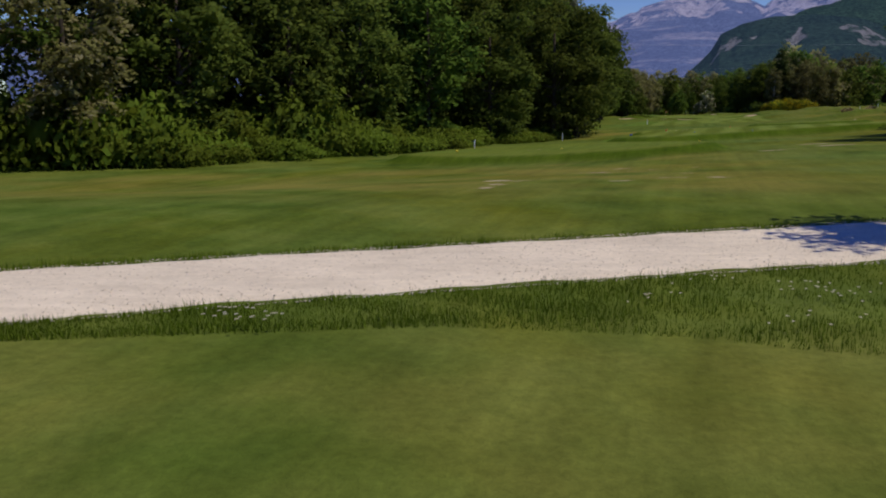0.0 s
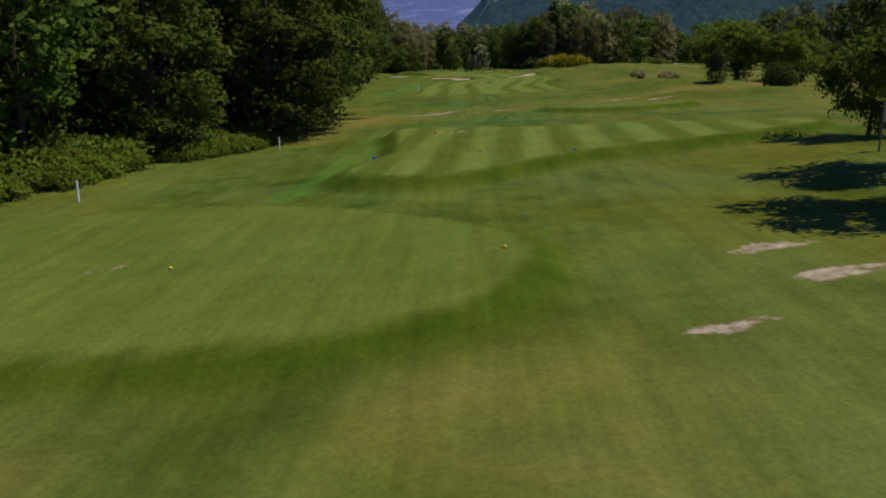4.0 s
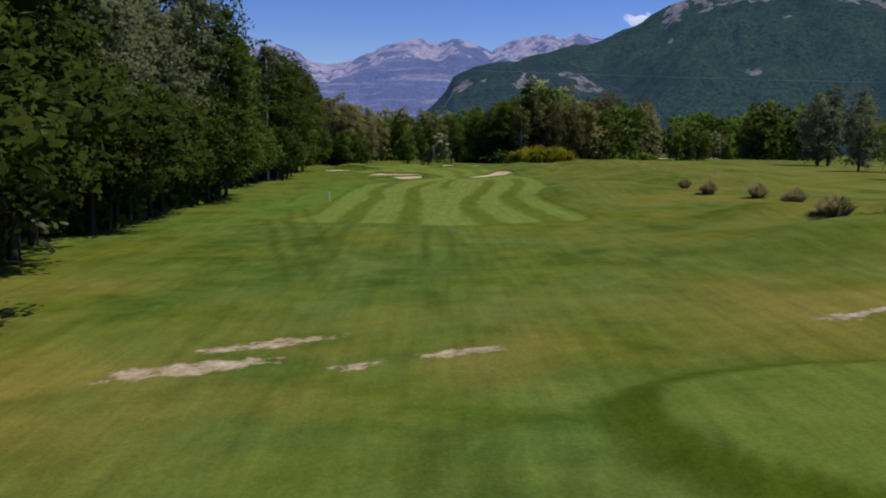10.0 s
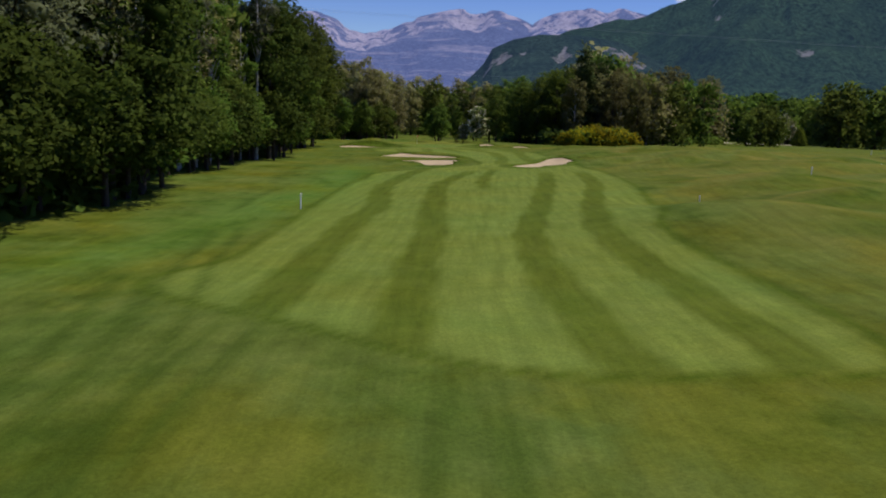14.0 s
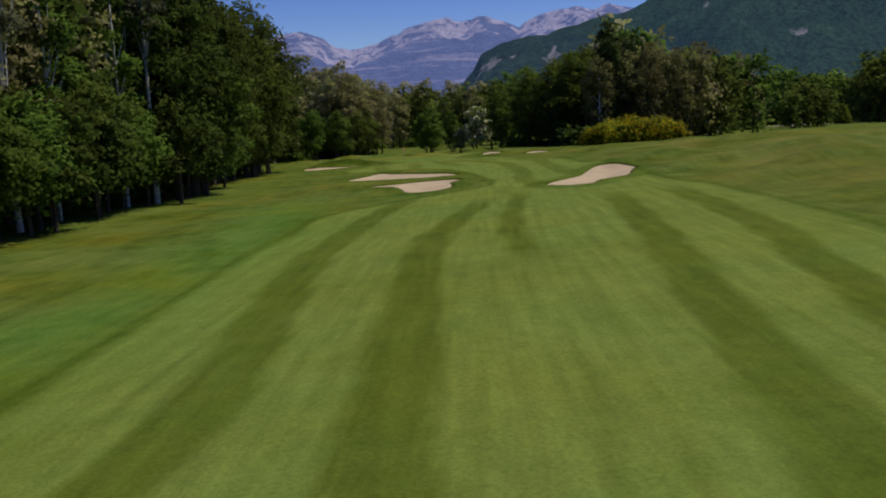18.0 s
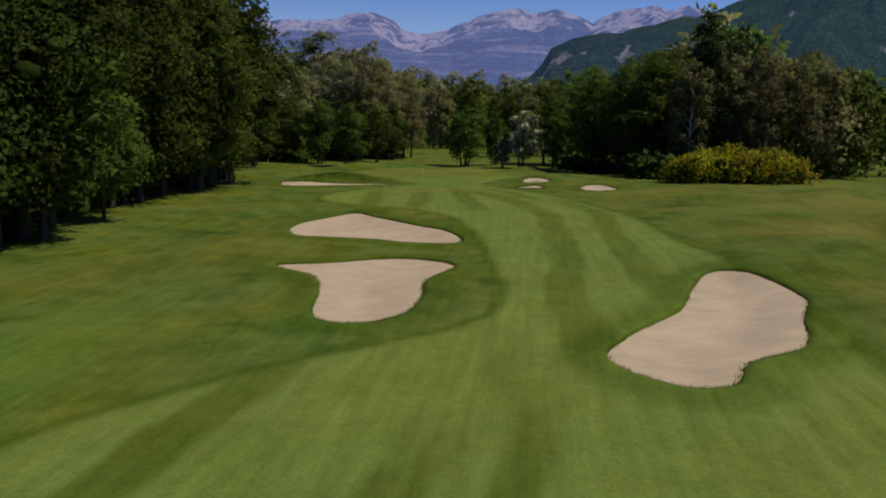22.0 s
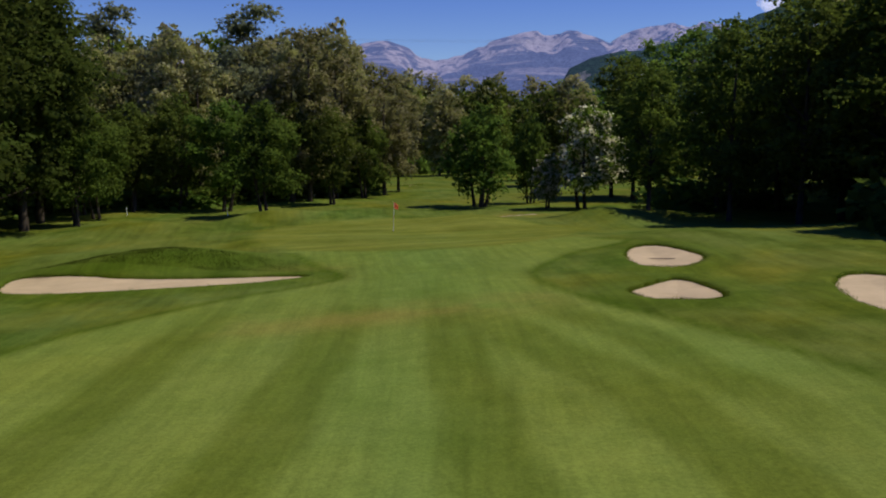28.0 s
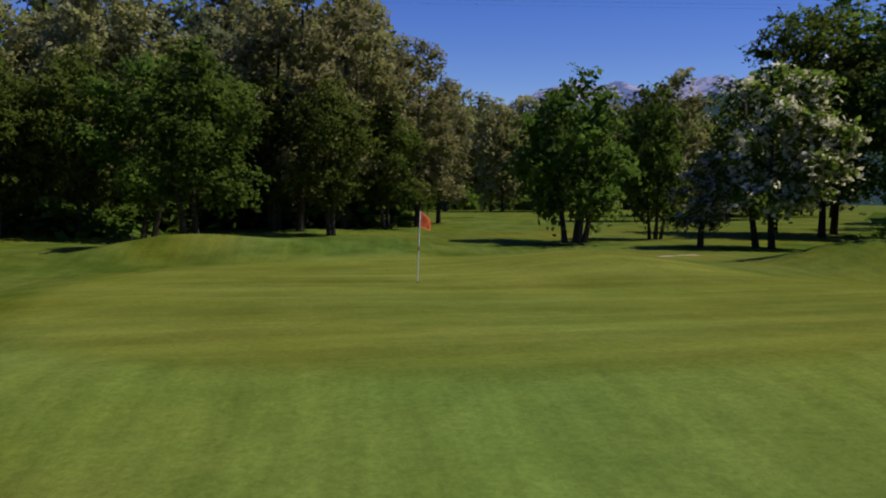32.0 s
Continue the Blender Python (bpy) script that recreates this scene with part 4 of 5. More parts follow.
bush_kind("ball", 79, 1.5, 2.4, 16, 2600, 0.12, [DARK], 0, "rounded dark evergreen shrub on the rough", "shrub", "round_shrub")
for s in (1, 2):
    bush_kind("bramble", 80 + s, 2.6, 2.2, 16, 1900, 0.15, [SHRUB], 0, "bright-green bramble thicket at the wood's foot", "shrub", "bramble_shrub")
    bush_kind("under", 84 + s, 2.6, 3.4, 14, 560, 0.50, [ASH], 0, "dark-green shrub under the trees", "shrub", "shrub")
    bush_kind("broom", 90 + s, 2.3, 4.2, 16, 2600, 0.2, [SHRUB, BROOM], 0.62, "broom bush covered in yellow blossom", "shrub", "broom_bush")

pick = random.Random(5)
WOOD = "trees of the wood beside the hole"
# the wood's edge: offset from the middle of the hole, by y
EDGE_Y = [40, 66, 80, 88, 96, 108, 120, 150, 175, 197, 206, 232, 250, 262, 285, 300, 313, 324, 345, 362]
EDGE_U = [-44, -31, -27, -19, -16.5, -17.5, -20.5, -25.5, -31, -31, -36, -35.5, -33.5, -33, -32, -30, -28.0, -31, -34, -36]


def edge(y):
    return float(mid_x(y) + np.interp(y, EDGE_Y, EDGE_U))


BACK = ("mid_ash", "mid_ash", "far_oak", "mid_robinia")
y = 44.0
while y < 354:
    tall = float(np.interp(y, [40, 70, 90, 130, 150, 200, 290, 352], [0.9, 1.0, 1.1, 1.25, 1.3, 1.32, 1.3, 1.25]))
    # near the first tees tall trees reach down to the grass; further on low, spreading trees stand in front of the tall ones
    if y < 122:
        s = tall * pick.uniform(0.74, 0.92)
        plant("robinia" if 50 < y < 56 else ("spread_oak" if y > 99 else "near_oak" if y > 82 else pick.choice(("oak", "oak", "ash"))), edge(y) + pick.uniform(-1, 1), y, s, s * pick.uniform(1.15, 1.3), group=WOOD, rng=pick)
    elif y < 150:
        s = pick.uniform(0.95, 1.15)
        plant("spread_oak", edge(y) + 0.8 + pick.uniform(-1.6, 1), y, s, s * pick.uniform(1.0, 1.15), group=WOOD, rng=pick)
    elif y < 197:
        # dark thicket to the ground, grey-green crowns high above it
        for k in range(2):
            s = pick.uniform(0.95, 1.2)
            plant("edge_dark", edge(y) + 1.2 + pick.uniform(-1.0, 1.0), y + 3.2 * k, s, s * pick.uniform(1.1, 1.3), group=WOOD, rng=pick)
            plant("under", edge(y) + pick.uniform(-5.0, -2.5), y + 3.2 * k, pick.uniform(0.9, 1.3), 1.2, group="shrubs under the wood", rng=pick)
    elif y < 257:
        for k in range(2):
            s = pick.uniform(0.85, 1.1)
            plant("front_tree" if k else "edge_low", edge(y) + pick.uniform(-1.2, 1.6), y + 3.2 * k + pick.uniform(-1, 1), s, s * pick.uniform(1.1, 1.35), group=WOOD, rng=pick)
    else:
        s = pick.uniform(0.98, 1.06) * (0.93 if y > 322 else 1.0)
        plant("wall_oak", edge(y) + pick.uniform(-2.4, 1.2), y, s * pick.uniform(0.88, 1.03), s * pick.uniform(0.92, 1.1), group=WOOD, rng=pick)
        if 272 < y < 306:
            s = pick.uniform(0.8, 1.0)
            plant("edge_dark", edge(y) + pick.uniform(-2.5, -0.5), y + 3.0, s, s * 1.1, group=WOOD, rng=pick)
        elif y < 272:
            s = pick.uniform(0.85, 1.35)
            plant("front_tree", edge(y) + 2.8 + pick.uniform(-1.6, 1.6), y + 3.0 + pick.uniform(-1.5, 1.5), s, s * pick.uniform(0.9, 1.1), group=WOOD, rng=pick)
        elif y > 340:
            plant("round_tree", edge(y) + 4.0, y + 3.0, pick.uniform(0.8, 1.0), group=WOOD, rng=pick)
    if y < 150:
        kind = pick.choice(("willow", "near_oak", "willow")) if y > 118 else pick.choice(("near_oak", "near_dark"))
        s = tall * pick.uniform(0.92, 1.1)
        plant(kind, edge(y) - (4.5 if y > 118 else 7.0) + pick.uniform(-1.5, 1.5), y + pick.uniform(-1.5, 1.5), s, s * pick.uniform(1.0, 1.2), group=WOOD, rng=pick)
    elif y < 197:
        s = pick.uniform(0.95, 1.08)
        plant("tall_willow" if y < 190 else pick.choice(("tall_willow", "wall_oak")), edge(y) - 1.5 + pick.uniform(-1.5, 1.5), y + pick.uniform(-1.5, 1.5), s, group=WOOD, rng=pick)
    elif y < 257:
        s = pick.uniform(1.3, 1.5)
        plant(pick.choice(("robinia", "robinia", "edge_oak")), edge(y) - 6.5 + pick.uniform(-1.5, 1.5), y + pick.uniform(-1.5, 1.5), s, s * pick.uniform(0.85, 1.0), group=WOOD, rng=pick)
    else:
        s = pick.uniform(1.45, 1.65)
        plant(pick.choice(("edge_oak", "edge_ash")), edge(y) - 9.0 + pick.uniform(-1.5, 1.5), y + pick.uniform(-1.5, 1.5), s, s * 0.9, group=WOOD, rng=pick)
    for back in (13.0, 21.0) if y < 120 else (13.0,):
        if pick.random() < 0.8:
            s = tall * pick.uniform(1.0, 1.2)
            plant(pick.choice(BACK), edge(y) - back + pick.uniform(-2, 2), y + pick.uniform(-2, 2), s, s * pick.uniform(1.0, 1.2), group=WOOD, rng=pick)
    for back in (8.0, 12.0):
        plant("under", edge(y) - back + pick.uniform(-1, 1), y + pick.uniform(0, 3), pick.uniform(0.5, 1.0), pick.uniform(0.9, 1.2), group="shrubs under the wood", rng=pick)
    y += pick.uniform(6.0, 7.4)
for x, y, s in ((-1.8, 251.0, 1.0), (-1.5, 224.0, 0.98), (-3.0, 215.0, 0.9), (-2.0, 239.0, 1.0), (-2.5, 207.0, 0.95)):
    plant("birch", edge(y) + x, y, s, group="birches at the wood's edge", rng=pick)
for x, y, s in ((45.1, 254.2, 1.0), (36.6, 232.0, 0.82), (34.8, 228.0, 0.9)):
    plant("tall_birch", x, y, s, group="birches at the wood's edge", rng=pick)
plant("edge_low", 47.6, 251.6, 1.05, 1.0, group=WOOD, rng=pick)
plant("edge_low", 39.4, 230.4, 0.95, 1.0, group=WOOD, rng=pick)
plant("front_tree", edge(264) + 2.0, 264.0, 1.45, 1.35, group=WOOD, rng=pick)
for x, y, s, w in ((60.2, 313.5, 1.06, 1.12), (57.2, 303.0, 1.08, 1.05), (59.0, 320.5, 1.0, 1.0)):
    plant("wall_oak", x, y, s, w, group=WOOD, rng=pick)
# bramble bank at the wood's foot near the first tee
for k in range(34):
    y = 50 + k * 1.15 + pick.uniform(-0.5, 0.5)
    swell = 1.0 + 0.55 * math.sin(k * 0.9) * math.sin(k * 0.37 + 1.0)
    for back, lo, hi in ((0, 0.35, 0.8), (2.4, 0.6, 1.2), (4.8, 0.9, 1.9), (7.2, 1.2, 2.3)):
        if pick.random() < 0.88:
            tall = pick.uniform(lo, hi) * swell * (0.75 if y > 66 and back > 2 else 1.0)
            plant("bramble", edge(min(y, 86)) + 5.2 - back + pick.uniform(-1.2, 0.9) - (3.5 if y > 78 else 0), y, tall, max(0.6, 0.55 * tall + pick.uniform(0.2, 0.6)), group="bramble bank", rng=pick)
for k in range(11):
    for row, lo, hi in ((0, 0.28, 0.42), (1, 0.4, 0.62), (2, 0.55, 0.8)):
        tall = pick.uniform(lo, hi)
        plant("bramble", 6.6 + k * 0.70 - 0.9 * row + pick.uniform(-0.3, 0.3), 82.0 + k * 0.92 + 0.9 * row + pick.uniform(-0.3, 0.3), tall, tall + 0.15, group="bramble bank", rng=pick)
# trees behind the green
for kind, x, y, s, w in (("clump", 101.7, 358.1, 1.26, 1.3), ("clump", 108.4, 361.3, 1.16, 0.78), ("hawthorn", 111.3, 350.5, 1.16, 1.3), ("hawthorn", 107.6, 352.2, 0.62, 0.7),
                         ("round_tree", 78.6, 352.6, 0.98, 1.1), ("round_tree", 81.1, 372.8, 1.05, 1.1), ("round_tree", 85.9, 366.9, 0.98, 0.95), ("round_tree", 73.6, 361.0, 1.05, 1.15), ("round_tree", 68.6, 364.0, 1.1, 1.15), ("round_tree", 64.0, 362.0, 1.0, 1.1),
                         ("round_tree", 59.9, 358.4, 1.0, 1.05), ("round_tree", 54.6, 362.0, 1.1, 1.2), ("round_tree", 90.6, 379.0, 0.95, 1.0), ("round_tree", 77.0, 377.0, 1.05, 1.1), ("round_tree", 47.5, 360.0, 1.15, 1.2)):
    plant(kind, x, y, s, w, group="trees behind the green", rng=pick)
for k in range(30):
    x = 40 + k * 2.3 + pick.uniform(-1, 1)
    y = 380 + 5 * math.sin(k * 0.9) + pick.uniform(-3, 3)
    if x > 91:
        x, y = 96 + (x - 91) * 2.4, y + 75
    plant(pick.choice(("robinia", "robinia", "robinia", "willow")) if x < 92 else pick.choice(("mid_robinia", "mid_ash", "mid_ash")), x, y, pick.uniform(1.05, 1.3), group="far wood", rng=pick)
for k in range(46):
    x = 20 + k * 2.3 + pick.uniform(-1, 1)
    y = 398 + pick.uniform(-5, 14)
    if x > 91:
        x, y = 88 + (x - 91) * 2.2, y + 85
    plant(pick.choice(("mid_robinia", "mid_robinia", "mid_robinia", "mid_ash")), x, y, pick.uniform(1.25, 1.5), group="far wood", rng=pick)
for k in range(40):
    x = 30 + k * 2.2 + pick.uniform(-1, 1)
    if x > 91:
        x += 14
    plant("under", x, 386 + pick.uniform(-4, 10) + (85 if x > 91 else 0), pick.uniform(0.7, 1.4), 1.3, group="shrubs under the far wood", rng=pick)
for k in range(10):
    plant("under", 44 + k * 3.0 + pick.uniform(-1, 1), 368 + pick.uniform(-4, 5), pick.uniform(0.6, 0.9), 1.1, group="shrubs under the far wood", rng=pick)
for k in range(30):
    plant(pick.choice(("mid_robinia", "far_ash", "mid_ash")), 88 + k * 3.1 + pick.uniform(-1, 1), 478 + pick.uniform(-10, 14) + k * 0.5, pick.uniform(1.05, 1.3), group="far wood", rng=pick)
for k in range(14):
    plant(pick.choice(("mid_ash", "mid_ash", "mid_robinia")), 122 + k * 3.0 + pick.uniform(-1, 1), 398 + pick.uniform(-8, 20) + k * 2, pick.uniform(0.8, 1.05), group="far wood", rng=pick)
for x, y, s in ((93.6, 384.0, 1.0), (96.4, 391.0, 0.85), (91.0, 388.0, 1.1)):
    plant("robinia", x, y, s, s * 1.05, group="far wood", rng=pick)
plant("poplar", 75.0, 399.0, 1.24, 1.7, group="far wood", rng=pick)
plant("poplar", 55.0, 396.0, 1.2, 1.5, group="far wood", rng=pick)
# the wood right of the green
for k in range(30):
    y = 300 + 95 * pick.random()
    x = (135 if y < 350 else 126) + max(0, 335 - y) * 0.12 + max(0, y - 330) * 0.30 + 34 * pick.random() ** 1.2
    plant(pick.choice(("far_oak", "far_ash", "far_oak", "far_ash")) if k % 9 else "far_robinia", x, y, pick.uniform(0.85, 1.08), group="wood beside the green", rng=pick)
for x, y, h in ((113.0, 338.5, 13.5), (118.2, 333.5, 17.5), (120.5, 327.0, 18.5), (122.5, 320, 19.0), (121.5, 342, 18.5), (121.4, 362.0, 17.0), (125.5, 367.0, 20.0), (127.0, 331.0, 21.0), (126.5, 324.0, 21.0),
                (128.0, 342.0, 21.0), (121.0, 368.0, 18.0), (127.0, 360.0, 21.0), (133.0, 334.0, 22.0)):
    plant("grove_oak", x, y, h / 21.0, h / 21.0 * pick.uniform(1.1, 1.3), group="wood beside the green", rng=pick)
plant("spruce", 126.0, 311.5, 1.38, 1.3, group="wood beside the green", rng=pick)
for x, y, s in ((123.0, 309.5, 0.92), (129.5, 310.0, 0.95), (132.5, 308.0, 0.98), (136.0, 311.0, 1.02), (140.0, 309.5, 0.98), (144.5, 312.0, 1.0), (131.0, 318.0, 1.1), (138.0, 317.0, 1.08)):
    plant("olive_tree", x, y, s, s * 0.95, group="wood beside the green", rng=pick)
plant("spruce", 132.0, 314.0, 1.15, 1.0, group="wood beside the green", rng=pick)
for x, y, s in ((117.4, 299.6, 0.85), (119.6, 299.0, 1.0), (122.4, 299.2, 1.1), (125.0, 298.6, 1.15), (127.8, 299.0, 1.1), (130.4, 299.2, 1.15), (132.4, 299.6, 0.95), (121.0, 302.0, 1.0), (126.6, 302.0, 1.1)):
    plant("broom", x, y, s, s * 0.95, group="broom thicket", rng=pick)
NEXT = "trees past the next fairway"
for k in range(46):
    t = pick.random()
    x = float(np.interp(t, [0, 0.3, 0.65, 1], [134, 165, 200, 238])) + pick.uniform(-3, 3)
    y = float(np.interp(t, [0, 0.3, 0.65, 1], [316, 352, 388, 412])) + pick.uniform(0, 22)
    s = pick.uniform(1.2, 1.6)
    plant(pick.choice(("far_robinia", "far_ash", "olive_tree", "far_ash", "far_robinia", "olive_tree")), x, y, s * 0.95, s * 0.95, group=NEXT, rng=pick)
for k in range(26):
    t = pick.random()
    plant("under", float(np.interp(t, [0, 0.3, 0.65, 1], [136, 166, 201, 236])) + pick.uniform(-3, 3), float(np.interp(t, [0, 0.3, 0.65, 1], [314, 350, 386, 412])) + pick.uniform(0, 8), pick.uniform(0.8, 1.6), 1.4, group="shrubs under the trees past the next fairway", rng=pick)
for x, y, s in ((227, 382, 0.85), (231, 387, 0.95), (235, 384, 0.9), (240, 388, 0.75), (222, 380, 0.7)):
    plant("far_oak", x, y, s, s * 1.05, group=NEXT, rng=pick)
for x, y, s in ((306, 432, 1.65), (318, 440, 1.85), (330, 436, 1.7), (341, 444, 1.4), (312, 446, 1.7)):
    plant("far_oak", x, y, s, s * 1.15, group=NEXT, rng=pick)
for x, y, s in ((192, 268, 1.15), (199, 272, 1.3), (206, 268, 1.25), (200, 277, 1.2), (156, 207, 0.85), (161, 203, 0.8), (152, 213, 0.75)):
    plant("willow", x, y, s, s * 1.1, group=NEXT, rng=pick)
for x, y, s in ((126, 166, 0.85), (130, 161, 0.8), (134, 167, 0.9), (122, 172, 0.6)):
    plant("far_oak", x, y, s, s * 1.1, group=NEXT, rng=pick)
for x, y, s in ((292, 452, 1.5), (300, 458, 1.3), (286, 460, 1.2)):
    plant("hawthorn", x, y, s, group=NEXT, rng=pick)
plant("clump", 77.6, 117.2, 0.6, group="trees by the next hole", rng=pick)
plant("clump", 80.5, 121.0, 0.95, group="trees by the next hole", rng=pick)
for k in range(34):
    a = radians(29 + 22 * pick.random())
    r = pick.uniform(560, 680)
    s = pick.uniform(1.4, 1.9)
    plant(pick.choice(("far_oak", "far_ash")), 35 + r * math.sin(a), 100 + r * math.cos(a), s, s * 1.5, group="far wood", rng=pick)
plant("white_stem", 11.7, 12.0, 0.8, 0.8, group="trees by the tee", rng=pick)
plant("white_stem", 28.9, 48.3, 0.84, 0.78, group="trees by the tee", rng=pick)
plant("white_trunk", 33.2, 54.2, 0.85, 0.85, group="trees by the tee", rng=pick)
plant("garden", 39.0, 63.5, 0.6, group="trees by the tee", rng=pick)
for x, y, s, w in ((70.6, 120.6, 0.86, 1.15), (73.2, 114.6, 0.7, 0.8), (80.1, 114.6, 0.5, 0.5)):
    plant("garden", x, y, s, w, group="trees by the next hole", rng=pick)
plant("ball", 65.2, 104.6, 1.0, group="clipped evergreens", rng=pick)

for k in range(10):
    t = pick.random()
    plant("under", 119 + 22 * pick.random(), 305 + 55 * t, pick.uniform(0.7, 1.2), 1.3, group="shrubs under the wood beside the green", rng=pick)

# ---- mountains ----
def mountain_mat(name, forest, rock, haze_glow, strata, rockiness):
    """A far slope: woods, and pale broken cliffs where it is steep; haze is put in as a faint glow."""
    k = Mat(name, 1.0, 0.0)
    p = k.world_place()
    n = k.noise(p, 0.012, 9.0, 0.70, (1.0, 1.0, 0.45))
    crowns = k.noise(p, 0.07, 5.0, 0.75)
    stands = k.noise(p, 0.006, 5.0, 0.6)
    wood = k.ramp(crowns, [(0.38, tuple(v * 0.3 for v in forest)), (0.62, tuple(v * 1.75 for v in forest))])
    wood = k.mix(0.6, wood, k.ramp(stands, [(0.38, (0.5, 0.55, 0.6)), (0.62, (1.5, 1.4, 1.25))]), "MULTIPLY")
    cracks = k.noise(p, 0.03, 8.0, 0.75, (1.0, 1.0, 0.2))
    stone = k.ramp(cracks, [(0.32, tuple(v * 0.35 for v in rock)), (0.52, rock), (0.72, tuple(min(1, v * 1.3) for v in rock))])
    steep = k.attr("cliff")
    beds = k.noise(p, 0.005, 7.0, 0.65, (0.35, 0.35, 4.0))
    fac = k.ramp(k.math("MULTIPLY", steep, k.math("ADD", 0.5, k.math("MULTIPLY", k.math("SUBTRACT", n, 0.5), rockiness), True)), [(0.34, (0, 0, 0)), (0.50, (1, 1, 1))])
    fac = k.math("MAXIMUM", fac, k.math("MULTIPLY", k.ramp(beds, [(0.52, (0, 0, 0)), (0.62, (1, 1, 1))]), strata))
    k.color(k.mix(fac, wood, stone))
    k.bump(k.noise(p, 0.05, 6.0, 0.75), 1.0, 26.0)
    # haze painted as emission: an even bluish glow over the whole slope
    k.b.inputs["Emission Color"].default_value = (*haze_glow, 1)
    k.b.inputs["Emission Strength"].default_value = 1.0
    return k.m


def ridged(x, y, seed, octaves=6):
    """Sharp-crested terrain noise for whole arrays."""
    rng = np.random.default_rng(seed)
    out, amp, f = np.zeros_like(x), 1.0, 1.0
    for o in range(octaves):
        for q in range(3):
            a, ph = rng.uniform(0, math.tau), rng.uniform(0, math.tau)
            out += amp / 3 * (1 - 2 * np.abs(np.sin((x * math.cos(a) + y * math.sin(a)) * f * (1 + 0.3 * q) + ph)))
        amp *= 0.52
        f *= 2.05
    return out


def mountain(name, label, mat, az, el, foot, crest, bands, jag, seed, steps=72):
    """A range seen from the course: its crest line by bearing and height angle, with cliff bands on the slope."""
    A = np.radians(np.linspace(az[0], az[-1], 420))
    S = np.concatenate([np.linspace(0, 1, steps), [1.04, 1.12]])
    AA, SS = np.meshgrid(A, S)
    top = np.tan(np.radians(np.interp(np.degrees(A), az, el))) * crest
    R = foot + (crest - foot) * SS
    X, Y = 60 + R * np.sin(AA), 180 + R * np.cos(AA)
    prof = np.clip(SS, 0, 1) ** 0.9
    cliff = np.zeros_like(SS)
    warp = 0.05 * ridged(AA * 22, SS * 3, seed + 5, 5)
    patch = ridged(AA * 26, SS * 5, seed + 3, 4)
    deg = np.degrees(AA)
    for b0, b1, lift, open_, full, a0, a1 in bands:
        inb = smooth(SS + warp, b0, b0 + 0.03) * (1 - smooth(SS + warp, b1, b1 + 0.03))
        inb = inb * smooth(deg, a0 - 0.6, a0 + 0.4) * (1 - smooth(deg, a1 - 0.4, a1 + 0.8))
        cliff = np.maximum(cliff, inb * smooth(patch, open_, full))
        prof = prof + lift * (smooth(SS + warp, b0, b1) - smooth(SS, 0, 1)) * smooth(patch, -0.8, 0.4)
    rough = (ridged(X / 420, Y / 420, seed) + 0.8 * ridged(AA * 9, SS * 0.6, seed + 21, 3)) * jag * np.sin(np.pi * np.clip(SS, 0, 1)) ** 0.5
    Z = top[None, :] * np.clip(prof, 0, 1.2) * np.where(SS > 1, 1 - (SS - 1) * 3, 1) + rough * top[None, :] * np.where(SS >= 1, 0, 1)
    Z = Z + 0.006 * top[None, :] * ridged(AA * 30, SS * 0, seed + 9, 5) * smooth(SS, 0.7, 1.0)
    ob = new(name, mesh_from(name, np.stack([X, Y, Z - 4], -1).reshape(-1, 3), strip(len(S), len(A)), mat))
    a = ob.data.attributes.new("cliff", "FLOAT", "POINT")
    a.data.foreach_set("value", cliff.astype(np.float32).ravel())
    return tagged(ob, label, "mountain", kind="structure")


# far range: the woods' base colour is tinted blue for haze too
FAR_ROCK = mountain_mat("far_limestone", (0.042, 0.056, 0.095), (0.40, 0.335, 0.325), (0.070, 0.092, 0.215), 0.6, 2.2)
# near slopes: a weaker bluish glow stands in for the air before them
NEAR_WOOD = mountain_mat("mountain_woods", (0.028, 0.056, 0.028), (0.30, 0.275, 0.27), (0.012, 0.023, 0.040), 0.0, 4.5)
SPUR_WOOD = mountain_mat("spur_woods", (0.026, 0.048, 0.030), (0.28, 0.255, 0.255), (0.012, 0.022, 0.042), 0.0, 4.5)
mountain("backdrop_far_range", "distant limestone range with blue haze painted in, pale cliffs below the crest", FAR_ROCK,
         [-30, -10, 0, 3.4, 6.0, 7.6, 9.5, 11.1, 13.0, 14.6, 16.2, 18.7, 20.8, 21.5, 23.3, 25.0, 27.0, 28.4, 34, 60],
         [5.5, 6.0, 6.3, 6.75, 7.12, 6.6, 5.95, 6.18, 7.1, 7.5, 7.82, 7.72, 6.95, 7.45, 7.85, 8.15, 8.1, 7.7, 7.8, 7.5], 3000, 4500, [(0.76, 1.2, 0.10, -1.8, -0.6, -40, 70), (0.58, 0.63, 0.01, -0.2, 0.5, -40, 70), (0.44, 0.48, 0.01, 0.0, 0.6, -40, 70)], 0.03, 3)
